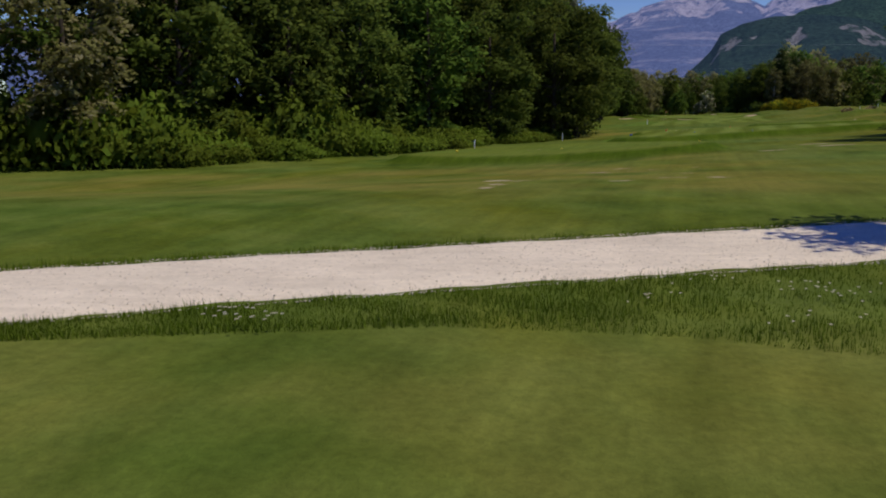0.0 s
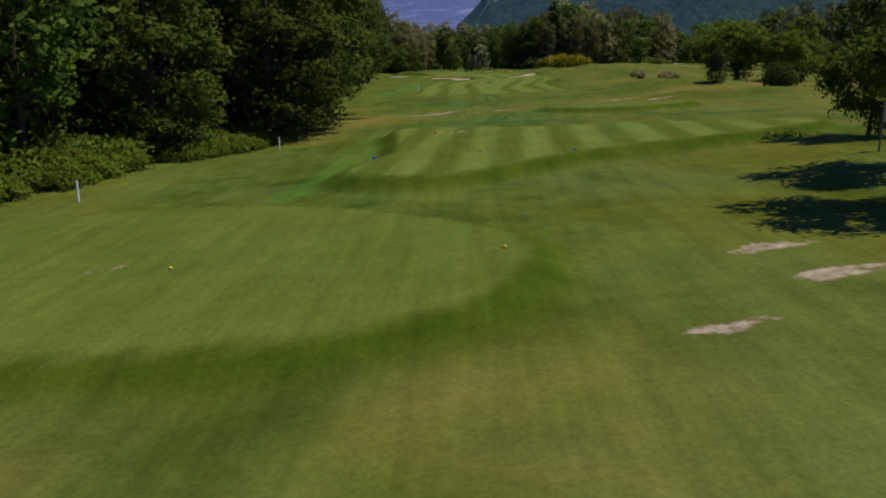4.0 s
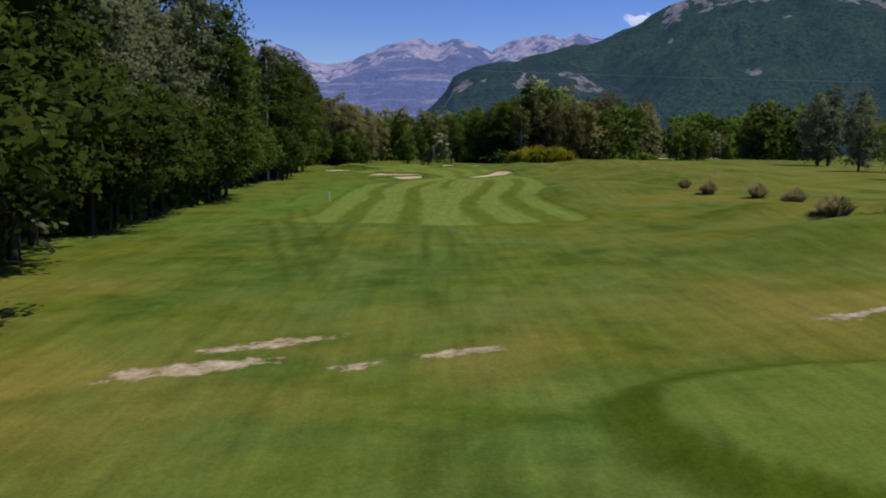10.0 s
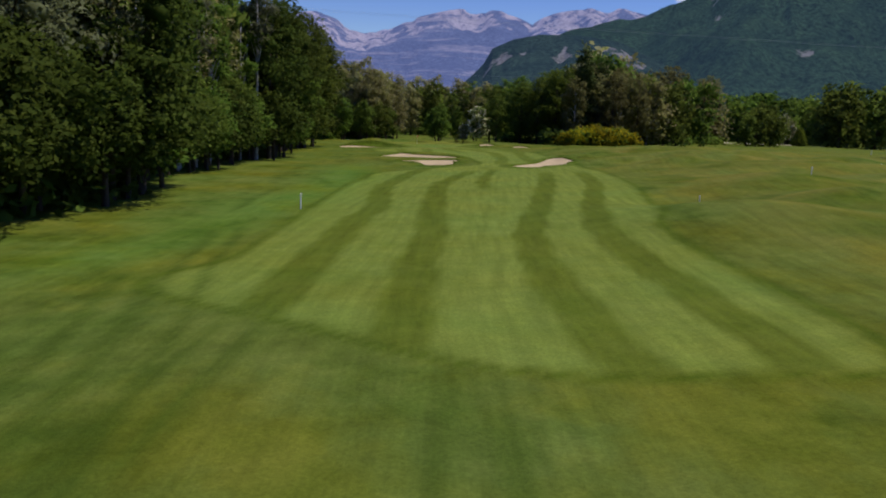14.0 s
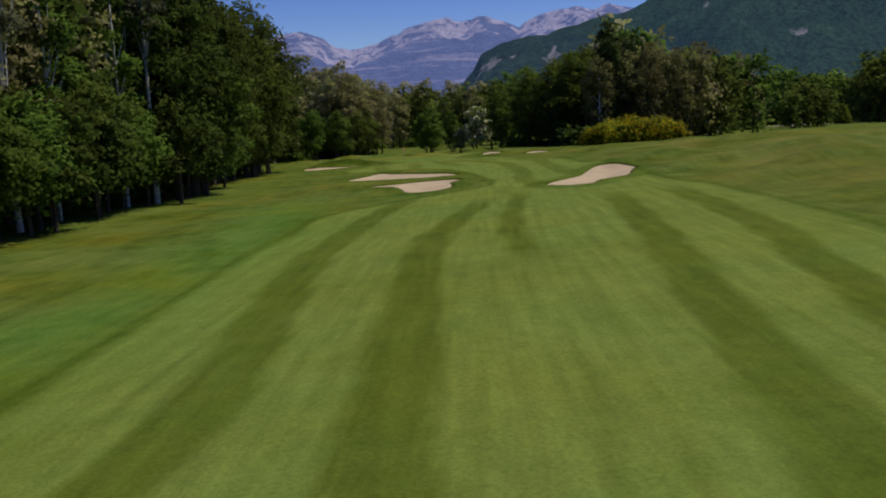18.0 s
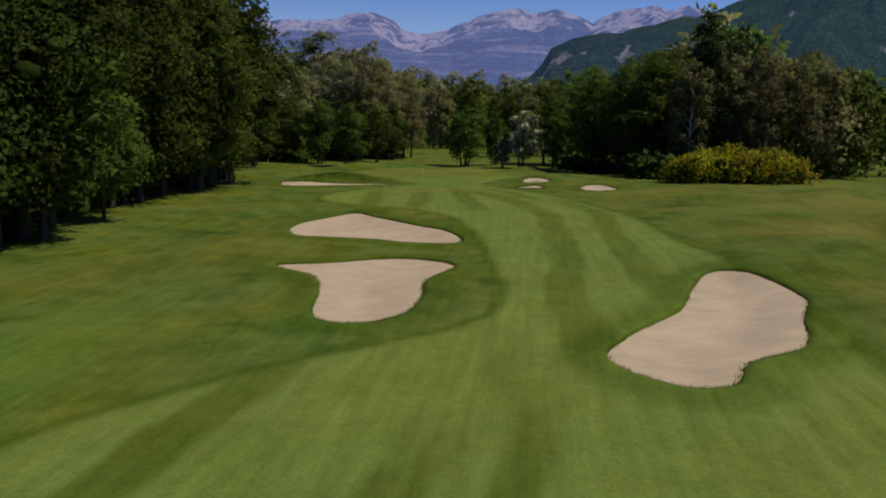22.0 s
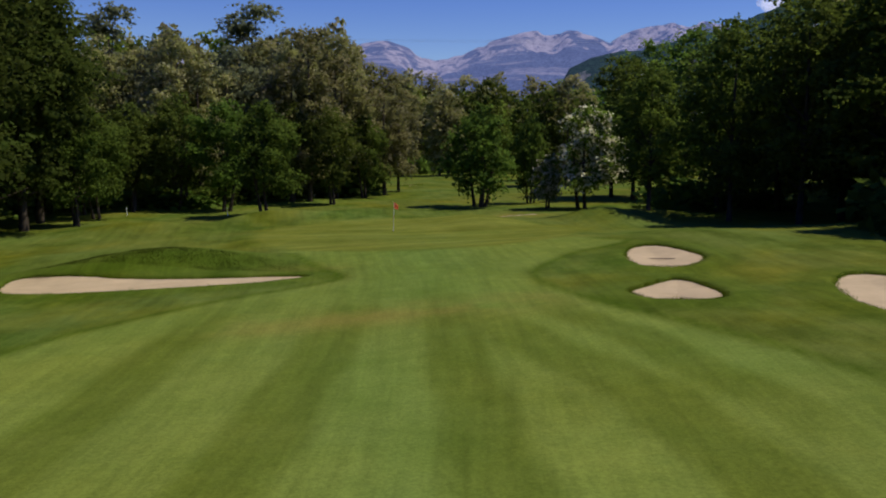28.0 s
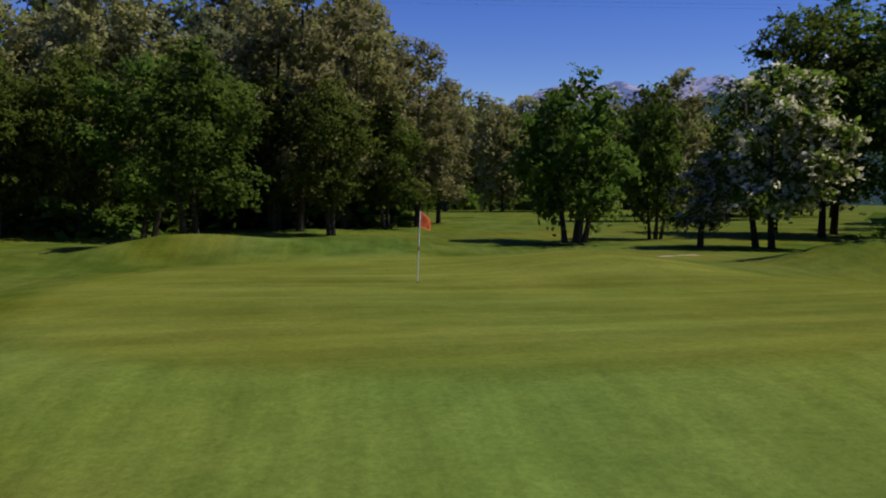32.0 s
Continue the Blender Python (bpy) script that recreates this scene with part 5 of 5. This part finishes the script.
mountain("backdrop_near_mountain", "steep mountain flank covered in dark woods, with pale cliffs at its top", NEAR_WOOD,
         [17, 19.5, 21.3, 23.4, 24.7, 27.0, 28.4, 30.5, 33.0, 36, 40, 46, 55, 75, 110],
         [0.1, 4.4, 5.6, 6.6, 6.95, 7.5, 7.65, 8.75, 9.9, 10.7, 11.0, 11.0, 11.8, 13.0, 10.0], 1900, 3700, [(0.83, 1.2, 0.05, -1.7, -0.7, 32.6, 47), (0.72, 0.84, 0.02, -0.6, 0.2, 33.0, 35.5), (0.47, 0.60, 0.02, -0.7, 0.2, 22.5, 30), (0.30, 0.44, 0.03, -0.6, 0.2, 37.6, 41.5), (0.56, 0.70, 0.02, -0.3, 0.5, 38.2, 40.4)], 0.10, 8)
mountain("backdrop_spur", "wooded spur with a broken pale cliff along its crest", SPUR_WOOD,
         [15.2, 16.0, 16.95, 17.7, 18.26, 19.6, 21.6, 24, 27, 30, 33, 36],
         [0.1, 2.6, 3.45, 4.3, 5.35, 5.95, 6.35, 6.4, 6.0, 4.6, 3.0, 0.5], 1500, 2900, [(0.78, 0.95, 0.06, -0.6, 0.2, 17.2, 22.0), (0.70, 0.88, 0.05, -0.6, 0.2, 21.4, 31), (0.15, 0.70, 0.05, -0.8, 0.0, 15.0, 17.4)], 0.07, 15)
# a small white cloud over the shoulder of the mountain
cloud_mat = Mat("cloud_white", 1.0, 0.0).color((0.9, 0.9, 0.92))
# emission brightens the puffs in place of sunlight scattered inside them
cloud_mat.b.inputs["Emission Color"].default_value = (0.75, 0.78, 1.0, 1)
cloud_mat.b.inputs["Emission Strength"].default_value = 0.35
cloud_mat.b.inputs["Alpha"].default_value = 0.22
CLOUD = cloud_mat.m
bm = bmesh.new()
rng = np.random.default_rng(2)
for k in range(40):
    a, e = radians(31.2 + rng.normal(0, 0.45)), radians(8.75 + rng.normal(0, 0.14))
    c0 = Vector((60 + 4700 * math.sin(a), 180 + 4700 * math.cos(a), 4700 * math.tan(e)))
    got = bmesh.ops.create_icosphere(bm, subdivisions=3, radius=float(rng.uniform(9, 24)))["verts"]
    for v in got:
        v.co = v.co * (1 + 0.25 * noise.noise(v.co * 0.05 + Vector((k, 0, 0)))) + c0
me = bpy.data.meshes.new("cloud")
bm.to_mesh(me)
bm.free()
me.materials.append(CLOUD)
me.polygons.foreach_set("use_smooth", [True] * len(me.polygons))
tagged(new("cloud", me), "small white cloud above the mountain", "cloud", kind="structure")

# ---- small things ----
def lathe(bm, profile, sides=16, x=0.0, y=0.0):
    """A body of revolution round z from (radius, height) pairs."""
    rings = []
    for r, z in profile:
        rings.append([bm.verts.new((x + r * math.cos(q), y + r * math.sin(q), z)) for q in [k * math.tau / sides for k in range(sides)]])
    for lo, hi in zip(rings, rings[1:]):
        for i in range(sides):
            bm.faces.new((lo[i], lo[(i + 1) % sides], hi[(i + 1) % sides], hi[i]))
    bm.faces.new(rings[0][::-1])
    bm.faces.new(rings[-1])


def rounded(me):
    me.polygons.foreach_set("use_smooth", [True] * len(me.polygons))


POST_WHITE = plain_mat("white_paint", (0.86, 0.85, 0.82), 0.5, 0.4, 0.12, 9.0)
YELLOW = plain_mat("yellow_plastic", (0.75, 0.56, 0.04), 0.4)
BLUE = plain_mat("blue_plastic", (0.03, 0.10, 0.50), 0.4)
RED = plain_mat("red_plastic", (0.62, 0.035, 0.02), 0.4)
ORANGE = plain_mat("orange_cloth", (0.80, 0.19, 0.07), 0.8)
STEEL = plain_mat("dark_metal", (0.10, 0.10, 0.10), 0.4, 0.5)
WOODY = plain_mat("weathered_wood", (0.20, 0.15, 0.11), 0.85, 0.1, 0.3)
CABLE = plain_mat("cable", (0.42, 0.42, 0.43), 0.5)
# near-black colour for the shade down in the hole
PIT_SHADE = plain_mat("black_hole", (0.01, 0.01, 0.01), 0.9)

# distance posts and boundary stakes
stake_top, stake_body = bmesh.new(), bmesh.new()
lathe(stake_body, [(0.08, -0.3), (0.08, 1.36), (0.074, 1.40)], 10)
lathe(stake_top, [(0.081, 1.40), (0.081, 1.52), (0.06, 1.56), (0.015, 1.575)], 10)
ref = None
for x, y, s in ((45.3, 183.4, 0.72), (74.6, 177.2, 0.72), (2.6, 68.0, 0.8), (13.2, 92.0, 0.7), (12.4, 85.6, 0.7), (64.3, 357.0, 0.75), (74.6, 354.5, 0.7), (121.2, 209.4, 0.8), (208.0, 305.4, 1.1)):
    m = pose(x, y, at(x, y), pick.uniform(-2, 2), pick.uniform(-2, 2), pick.uniform(0, 90)) @ Matrix.Diagonal((s, s, s, 1))
    if ref is None:
        ref = new("marker_post", None)
        part("cap", stake_top, POST_WHITE, part("post", stake_body, POST_WHITE, ref))
        ref.matrix_basis = m
        tagged(ref, "slim white marker post standing in the grass", "post", "marker posts along the hole")
    else:
        copy_thing(ref, m)

# the tee's board on two legs, and small stakes in the rough
sign = new("tee_sign", None)
bm = bmesh.new()
bmesh.ops.create_cube(bm, size=1.0)
for v in bm.verts:
    v.co = Vector((v.co.x * 0.62, v.co.y * 0.05, 1.60 + v.co.z * 0.78))
bmesh.ops.bevel(bm, geom=bm.edges[:], offset=0.012, segments=2, affect="EDGES")
part("board", bm, STEEL, sign, "dark weathered board")
for side in (-1, 1):
    bm = bmesh.new()
    limb(bm, (side * 0.33, 0.0, -0.4), (side * 0.33, 0.0, 2.06), 0.045, 0.04, 8)
    part("leg", bm, WOODY, sign)
bm = bmesh.new()
limb(bm, (-0.40, 0.0, 2.05), (0.40, 0.0, 2.05), 0.035, 0.035, 8)
part("top_rail", bm, WOODY, sign)
sign.matrix_basis = pose(35.6, 58.8, at(35.6, 58.8), 0, 1, 14)
tagged(sign, "dark sign board on two wooden legs beside the tee", "sign")
for x, y, mat, word in ((66.2, 112.0, ORANGE, "orange"), (89.3, 170.4, POST_WHITE, "white"), (96.5, 192.0, POST_WHITE, "white")):
    stake = new("stake", None)
    bm, bt = bmesh.new(), bmesh.new()
    lathe(bm, [(0.05, -0.3), (0.05, 0.82), (0.045, 0.86)], 10)
    lathe(bt, [(0.052, 0.86), (0.052, 0.93), (0.03, 0.96), (0.008, 0.97)], 10)
    part("cap", bt, mat, part("post", bm, mat, stake))
    stake.matrix_basis = pose(x, y, at(x, y), 1, -1.5, 0)
    tagged(stake, "short %s stake standing in the rough" % word, "stake", "stakes in the rough")
# tee markers
for mat, word, places in ((YELLOW, "yellow", ((0.9, 54.0), (7.3, 50.6), (15.0, 48.2))), (BLUE, "blue", ((15.8, 69.4), (20.7, 68.0), (24.6, 65.6))), (RED, "red", ((21.7, 80.3), (27.3, 78.5)))):
    first = None
    for x, y in places:
        m = pose(x, y, at(x, y), 0, 0, pick.uniform(0, 360)) @ Matrix.Diagonal((0.55, 0.55, 0.55, 1))
        if first is None:
            first = new("tee_marker", None)
            ball, spike = bmesh.new(), bmesh.new()
            lathe(ball, [(0.05, 0.0), (0.11, 0.03), (0.15, 0.09), (0.155, 0.14), (0.13, 0.20), (0.08, 0.25), (0.02, 0.265)], 16)
            lathe(spike, [(0.02, -0.15), (0.02, 0.02)], 8)
            knob = part("ball", ball, mat, first)
            rounded(knob.data)
            part("spike", spike, STEEL, knob)
            first.matrix_basis = m
            tagged(first, "round %s tee marker on the mown grass" % word, "tee marker", "%s tee markers" % word)
        else:
            copy_thing(first, m)

# flag
FLAG_X, FLAG_Y = 89.0, 331.3
flag = new("golf_flag", None)
flag.matrix_basis = pose(FLAG_X, FLAG_Y, at(FLAG_X, FLAG_Y), 0, 1.2, 20)
pole, band, cup = bmesh.new(), bmesh.new(), bmesh.new()
lathe(pole, [(0.017, -0.1), (0.017, 2.2), (0.012, 2.26)], 10)
lathe(band, [(0.019, 1.0), (0.019, 1.12)], 10)
lathe(cup, [(0.056, 0.0), (0.056, 0.012)], 14)
flagpole = part("pole", pole, POST_WHITE, flag)
part("band", band, RED, flagpole, "red band on the pole")
# a flat black disc on the turf paints the hole's dark inside
part("cup", cup, PIT_SHADE, flag)
cl = bmesh.new()
gridv = [[cl.verts.new((0.02 + 0.36 * a / 8 * (1 - 0.12 * b / 6), 0.05 * math.sin(a * 1.1 + b * 0.5) * a / 8, 2.24 - 0.48 * b / 6 - 0.26 * (a / 8) * (1 - b / 12))) for a in range(9)] for b in range(7)]
for b in range(6):
    for a in range(8):
        cl.faces.new((gridv[b][a], gridv[b][a + 1], gridv[b + 1][a + 1], gridv[b + 1][a]))
bmesh.ops.solidify(cl, geom=cl.faces[:], thickness=0.006)
rounded(part("flag", cl, ORANGE, flag, "limp orange pennant").data)
tagged(flag, "orange flag on a white pole standing in the green", "golf flag")

# rakes in the bunkers
for rx, ry, low, turn in ((78.9, 263.6, 0.40, -68), (99.9, 309.0, 0.30, -40)):
    rake = new("rake", None)
    rake.matrix_basis = pose(rx, ry, float(land(np.array([rx]), np.array([ry]), False)[0]) - low, 0, 0, turn)
    rod, head = bmesh.new(), bmesh.new()
    limb(rod, (0, 0, 0.12), (1.5, 0.1, 0.22), 0.026, 0.022, 8)
    limb(head, (0, -0.36, 0.10), (0, 0.36, 0.10), 0.045, 0.045, 8)
    for k in range(11):
        limb(head, (0, -0.33 + k * 0.066, 0.10), (0.015, -0.33 + k * 0.066, -0.04), 0.010, 0.006, 5)
    part("handle", rod, WOODY, rake)
    part("head", head, STEEL, rake, "dark toothed head")
    tagged(rake, "bunker rake lying on the sand", "rake", "bunker rakes")

# clipped columns, grass tufts
def column_bush(x, y, high, wide):
    rng = np.random.default_rng(int(x * 10))
    lobes = []
    for k in range(16):
        h = (k + 0.5) / 16
        w = wide * (0.62 + 0.38 * math.sin(math.pi * min(1, h * 1.05))) * (1.0 if h < 0.85 else 0.7)
        q = rng.uniform(0, math.tau)
        lobes.append((0.3 * w * math.cos(q), 0.3 * w * math.sin(q), 0.15 + h * (high - 0.3), w * 0.75, w * 0.75, 0.42))
    ob = new("clipped_column", None)
    bm = bmesh.new()
    limb(bm, (0, 0, -0.3), (0, 0, high * 0.7), 0.09, 0.03, 8)
    part("stem", bm, BARK, ob)
    part("crown", crown_mesh("crown", rng, lobes, 3600, 0.085, [NEEDLE], 0, 0.7), None, ob)
    ob.matrix_basis = pose(x, y, at(x, y))
    tagged(ob, "dark-green clipped evergreen column on the grass", "shrub", "clipped evergreens")


column_bush(63.1, 113.2, 3.7, 0.98)
column_bush(70.7, 103.5, 4.2, 1.2)


def tuft_meshes(seed):
    rng = np.random.default_rng(seed)
    n = 420
    q = rng.uniform(0, math.tau, n)
    out = rng.uniform(0.0, 1.0, n) ** 0.7
    high = rng.uniform(0.7, 1.35, n) * (1.15 - 0.5 * out)
    reach = 0.15 + out * 0.95
    vs, fs = [], []
    for k in range(n):
        dx, dy = math.cos(q[k]), math.sin(q[k])
        px, py = -dy * 0.018, dx * 0.018
        b = (dx * reach[k] * 0.25, dy * reach[k] * 0.25, -0.05)
        m = (dx * reach[k] * 0.7, dy * reach[k] * 0.7, high[k] * 0.8)
        t = (dx * reach[k] * 1.05, dy * reach[k] * 1.05, high[k])
        i = len(vs)
        vs += [(b[0] - px, b[1] - py, b[2]), (b[0] + px, b[1] + py, b[2]), (m[0] + px, m[1] + py, m[2]), (m[0] - px, m[1] - py, m[2]), t]
        fs += [(i, i + 1, i + 2, i + 3), (i + 3, i + 2, i + 4)]
    return mesh_from("blades", vs, fs, STRAW, True)


tufts = [tuft_meshes(3), tuft_meshes(4)]
for x, y, s in ((76.4, 157.8, 1.0), (73.9, 150.6, 0.95), (73.2, 149.4, 1.15), (73.7, 143.5, 1.2), (69.6, 134.8, 1.05), (68.6, 133.2, 1.1), (66.0, 127.4, 1.1), (65.0, 125.6, 1.35), (78.0, 122.0, 1.0), (76.6, 121.0, 1.1)):
    ob = new("grass_tuft", pick.choice(tufts))
    ob.matrix_basis = pose(x, y, at(x, y), 0, 0, pick.uniform(0, 360)) @ Matrix.Diagonal((s * 1.05, s * 1.05, s * 0.8, 1))
    tagged(ob, "straw-coloured clump of tall ornamental grass on the rough", "grass clump", "ornamental grass clumps")

# power lines across the course, with their wooden poles in the woods
def power_line(a, b, sag):
    ob = new("power_line", None)
    along = Vector((b[0] - a[0], b[1] - a[1], 0)).normalized()
    side = Vector((-along.y, along.x, 0))
    for end in (a, b):
        bm = bmesh.new()
        limb(bm, (end[0], end[1], at(end[0], end[1]) - 0.5), end, 0.17, 0.11, 10)
        mast = part("pole", bm, WOODY, ob)
        bm = bmesh.new()
        limb(bm, Vector(end) - side * 1.1, Vector(end) + side * 1.1, 0.07, 0.07, 6)
        part("crossarm", bm, WOODY, mast)
    for off in (-0.9, 0.9):
        bm = bmesh.new()
        last = None
        for k in range(33):
            t = k / 32
            c = Vector(a).lerp(Vector(b), t) + side * off + Vector((0, 0, 0.1 - sag * 4 * t * (1 - t)))
            ring = [bm.verts.new(c + side * 0.008 * math.cos(q) + Vector((0, 0, 0.008 * math.sin(q)))) for q in [i * math.tau / 5 for i in range(5)]]
            if last:
                for i in range(5):
                    bm.faces.new((last[i], last[(i + 1) % 5], ring[(i + 1) % 5], ring[i]))
            last = ring
        part("cable", bm, CABLE, ob)
    tagged(ob, "thin overhead power cables on wooden poles above the trees", "power line", "power lines")


power_line((-20.0, 257.0, 22.0), (330.0, 203.0, 22.0), 2.0)
power_line((8.0, 396.0, 22.0), (190.0, 372.0, 22.0), 1.5)

# ---- long grass beside the track, with flowers ----
def blades(name, spots, high, label, holes=True, up=0.0):
    """Grass blades at spots, one joined mesh."""
    rng = np.random.default_rng(len(spots))
    n = len(spots)
    q = rng.uniform(0, math.tau, n)
    patch = 0.75 + 0.45 * np.sin(spots[:, 0] * 2.3 + 1.5 * np.sin(spots[:, 1] * 2.1)) * np.sin(spots[:, 1] * 3.1 + spots[:, 0])
    h = high * rng.uniform(0.4, 1.4, n) * patch
    lean = rng.uniform(0.1, 0.6, n) * h
    dx, dy = np.cos(q), np.sin(q)
    z = land(spots[:, 0], spots[:, 1], holes) + up
    w = 0.006 if holes else 0.012
    b0 = np.stack([spots[:, 0] - dy * w, spots[:, 1] + dx * w, z - 0.02], -1)
    b1 = np.stack([spots[:, 0] + dy * w, spots[:, 1] - dx * w, z - 0.02], -1)
    t = np.stack([spots[:, 0] + dx * lean, spots[:, 1] + dy * lean, z + h], -1)
    v = np.stack([b0, b1, t], 1).reshape(-1, 3)
    ob = new(name, mesh_from(name, v, np.arange(3 * n).reshape(n, 3), RANK if "bank" in name else BLADE, True))
    return tagged(ob, label, "grass", kind="stuff")


rng = np.random.default_rng(11)
sp = np.stack([rng.uniform(-12, 14, 60000), rng.uniform(0, 1, 60000)], -1)
low = np.interp(sp[:, 0], [-12, -4, -2, 0, 2.2, 3.5, 8, 14], [7.0, 7.1, 7.4, 7.7, 7.4, 6.9, 6.0, 5.5])
top_edge = track_y(sp[:, 0]) - TRACK_HALF + 0.02
sp = sp[top_edge > low]
low = np.interp(sp[:, 0], [-12, -4, -2, 0, 2.2, 3.5, 8, 14], [7.0, 7.1, 7.4, 7.7, 7.4, 6.9, 6.0, 5.5])
sp[:, 1] = low + (track_y(sp[:, 0]) - TRACK_HALF + 0.02 - low) * sp[:, 1]
blades("long_grass", sp, 0.085, "longer tufted grass along the edge of the track")
sp2 = np.stack([rng.uniform(-14, 12, 9000), rng.uniform(0, 1, 9000)], -1)
up_edge = track_y(sp2[:, 0]) + TRACK_HALF - 0.16
sp2[:, 1] = up_edge + 0.02 + 0.35 * sp2[:, 1] ** 2
blades("edge_grass", sp2, 0.09, "short ragged grass on the far edge of the track")
for n, (pts, deep) in BUNKERS.items():
    ring = outline(pts, 300)
    pull = rng.normal(0, 0.09, (len(ring) * 9, 2))
    blades("bunker_fringe", np.repeat(ring, 9, 0) + pull, 0.10, "ragged longer grass hanging over a bunker's edge", False, 0.03)
bank = np.stack([rng.uniform(66.8, 82.0, 30000), rng.uniform(0, 1, 30000)], -1)
bank[:, 1] = np.interp(bank[:, 0], [66.8, 73.0, 79.0, 82.0], [315.2, 314.2, 313.2, 312.2]) + 3.0 * bank[:, 1] ** 1.4
bank = bank[rng.uniform(0, 1, len(bank)) > np.abs((bank[:, 0] - 74.4) / 7.6) ** 3]
blades("bank_grass", bank, 0.075, "long dark-green grass on the bank behind a bunker", False, 0.0)
# loose stones on and beside the track
n = 12000
px = rng.uniform(-12, 16, n)
side = np.where(rng.uniform(0, 1, n) < 0.45, rng.choice([-1.0, 1.0], n) * (0.99 + rng.normal(0, 0.022, n)), rng.uniform(-1, 1, n))
py = track_y(px) + TRACK_HALF * side
pz = land(px, py) + np.where(np.abs(side) < 0.98, 0.045 - 0.08 * np.abs(side) ** 10, 0.0) + 0.006
pr = rng.uniform(0.006, 0.016, n)
corner = np.array([(1, 0, 0), (0, 1, 0), (-1, 0, 0), (0, -1, 0), (0, 0, 0.7), (0, 0, -0.7)], float)
pv = np.stack([px, py, pz], -1)[:, None, :] + corner[None] * (pr[:, None, None] * rng.uniform(0.6, 1.3, (n, 6, 1)))
faces8 = np.array([(0, 1, 4), (1, 2, 4), (2, 3, 4), (3, 0, 4), (1, 0, 5), (2, 1, 5), (3, 2, 5), (0, 3, 5)])
pf = (np.arange(n) * 6)[:, None, None] + faces8[None]
STONE = leaf_mat("track_stones", (0.45, 0.39, 0.30), (0.70, 0.60, 0.46), (0.85, 0.76, 0.62), 0.0)
tagged(new("track_stones", mesh_from("track_stones", pv.reshape(-1, 3), pf.reshape(-1, 3), STONE, True)), "loose pale stones on the gravel track", "stones", kind="stuff")
pet = []
fcs = []
for cx0, cy0, n, spread in ((-1.9, 7.6, 24, 0.22), (4.2, 8.7, 26, 0.3), (3.0, 9.4, 12, 0.22), (2.3, 8.4, 8, 0.25), (3.6, 7.6, 8, 0.4)):
    for k in range(n):
        x, y = cx0 + rng.normal(0, spread), cy0 + rng.normal(0, spread * 0.6)
        z = at(x, y) + rng.uniform(0.10, 0.22)
        i = len(pet)
        for q in range(6):
            pet.append((x + 0.022 * math.cos(q * math.tau / 6), y + 0.022 * math.sin(q * math.tau / 6), z + 0.008 * (q % 2)))
        pet.append((x, y, z + 0.012))
        fcs += [(i + q, i + (q + 1) % 6, i + 6) for q in range(6)]
ob = new("wild_flowers", mesh_from("wild_flowers", pet, fcs, WHITE, True))
tagged(ob, "small white flowers in the long grass", "flowers", kind="stuff")

# pale sand-filled divots on the front of the tee
vs, fs = [], []
for x, y, r in ((21.7, 82.4, 0.16), (22.5, 82.0, 0.17), (23.1, 82.1, 0.22), (23.6, 82.3, 0.14), (22.3, 83.6, 0.1), (23.5, 83.1, 0.13), (22.9, 83.4, 0.08), (24.4, 82.6, 0.1), (21.3, 83.2, 0.09)):
    i = len(vs)
    y -= 2.5
    for q in range(10):
        s = 0.55 * r * (0.7 + 0.5 * abs(math.sin(q * 2.3 + x)))
        vs.append((x + s * 1.5 * math.cos(q * math.tau / 10), y + s * math.sin(q * math.tau / 10), at(x, y) + 0.012))
    vs.append((x, y, at(x, y) + 0.022))
    fs += [(i + q, i + (q + 1) % 10, i + 10) for q in range(10)]
tagged(new("sand_divots", mesh_from("sand_divots", vs, fs, GRAVEL)), "pale sand-filled divots in the tee's turf", "divots", kind="stuff")

# pale path past the next fairway
def far_path(pts, wide):
    p = np.array(pts, float)
    t = np.linspace(0, 1, 40)
    k = np.linspace(0, 1, len(p))
    x, y = np.interp(t, k, p[:, 0]), np.interp(t, k, p[:, 1])
    vs = []
    for off in (-0.5, -0.2, 0.2, 0.5):
        vs += [(q, r + off * wide, at(q, r) + 0.16) for q, r in zip(x, y)]
    tagged(new("far_path", mesh_from("far_path", vs, strip(4, 40), GRAVEL)), "pale gravel path past the next fairway", "path", kind="structure")


far_path([(236, 424), (262, 432), (300, 440), (350, 436)], 7.0)
far_path([(204, 262), (222, 262), (250, 252)], 5.0)
cone = new("conical_evergreen", None)
rng = np.random.default_rng(44)
lobes = []
for k in range(26):
    hh = k / 26
    q = k * 2.4
    w = 2.6 * (1 - hh) ** 0.85 + 0.2
    lobes.append((0.45 * w * math.cos(q), 0.45 * w * math.sin(q), 0.6 + 7.0 * hh, 0.7 * w, 0.7 * w, 0.8))
bm = bmesh.new()
limb(bm, (0, 0, -0.5), (0, 0, 6.8), 0.16, 0.04, 8)
part("trunk", bm, BARK, cone)
part("crown", crown_mesh("crown", rng, lobes, 2400, 0.28, [SHRUB], 0, 0.7), None, cone)
cone.matrix_basis = pose(276, 420, at(276, 420))
tagged(cone, "small conical evergreen tree beside a far path", "tree")
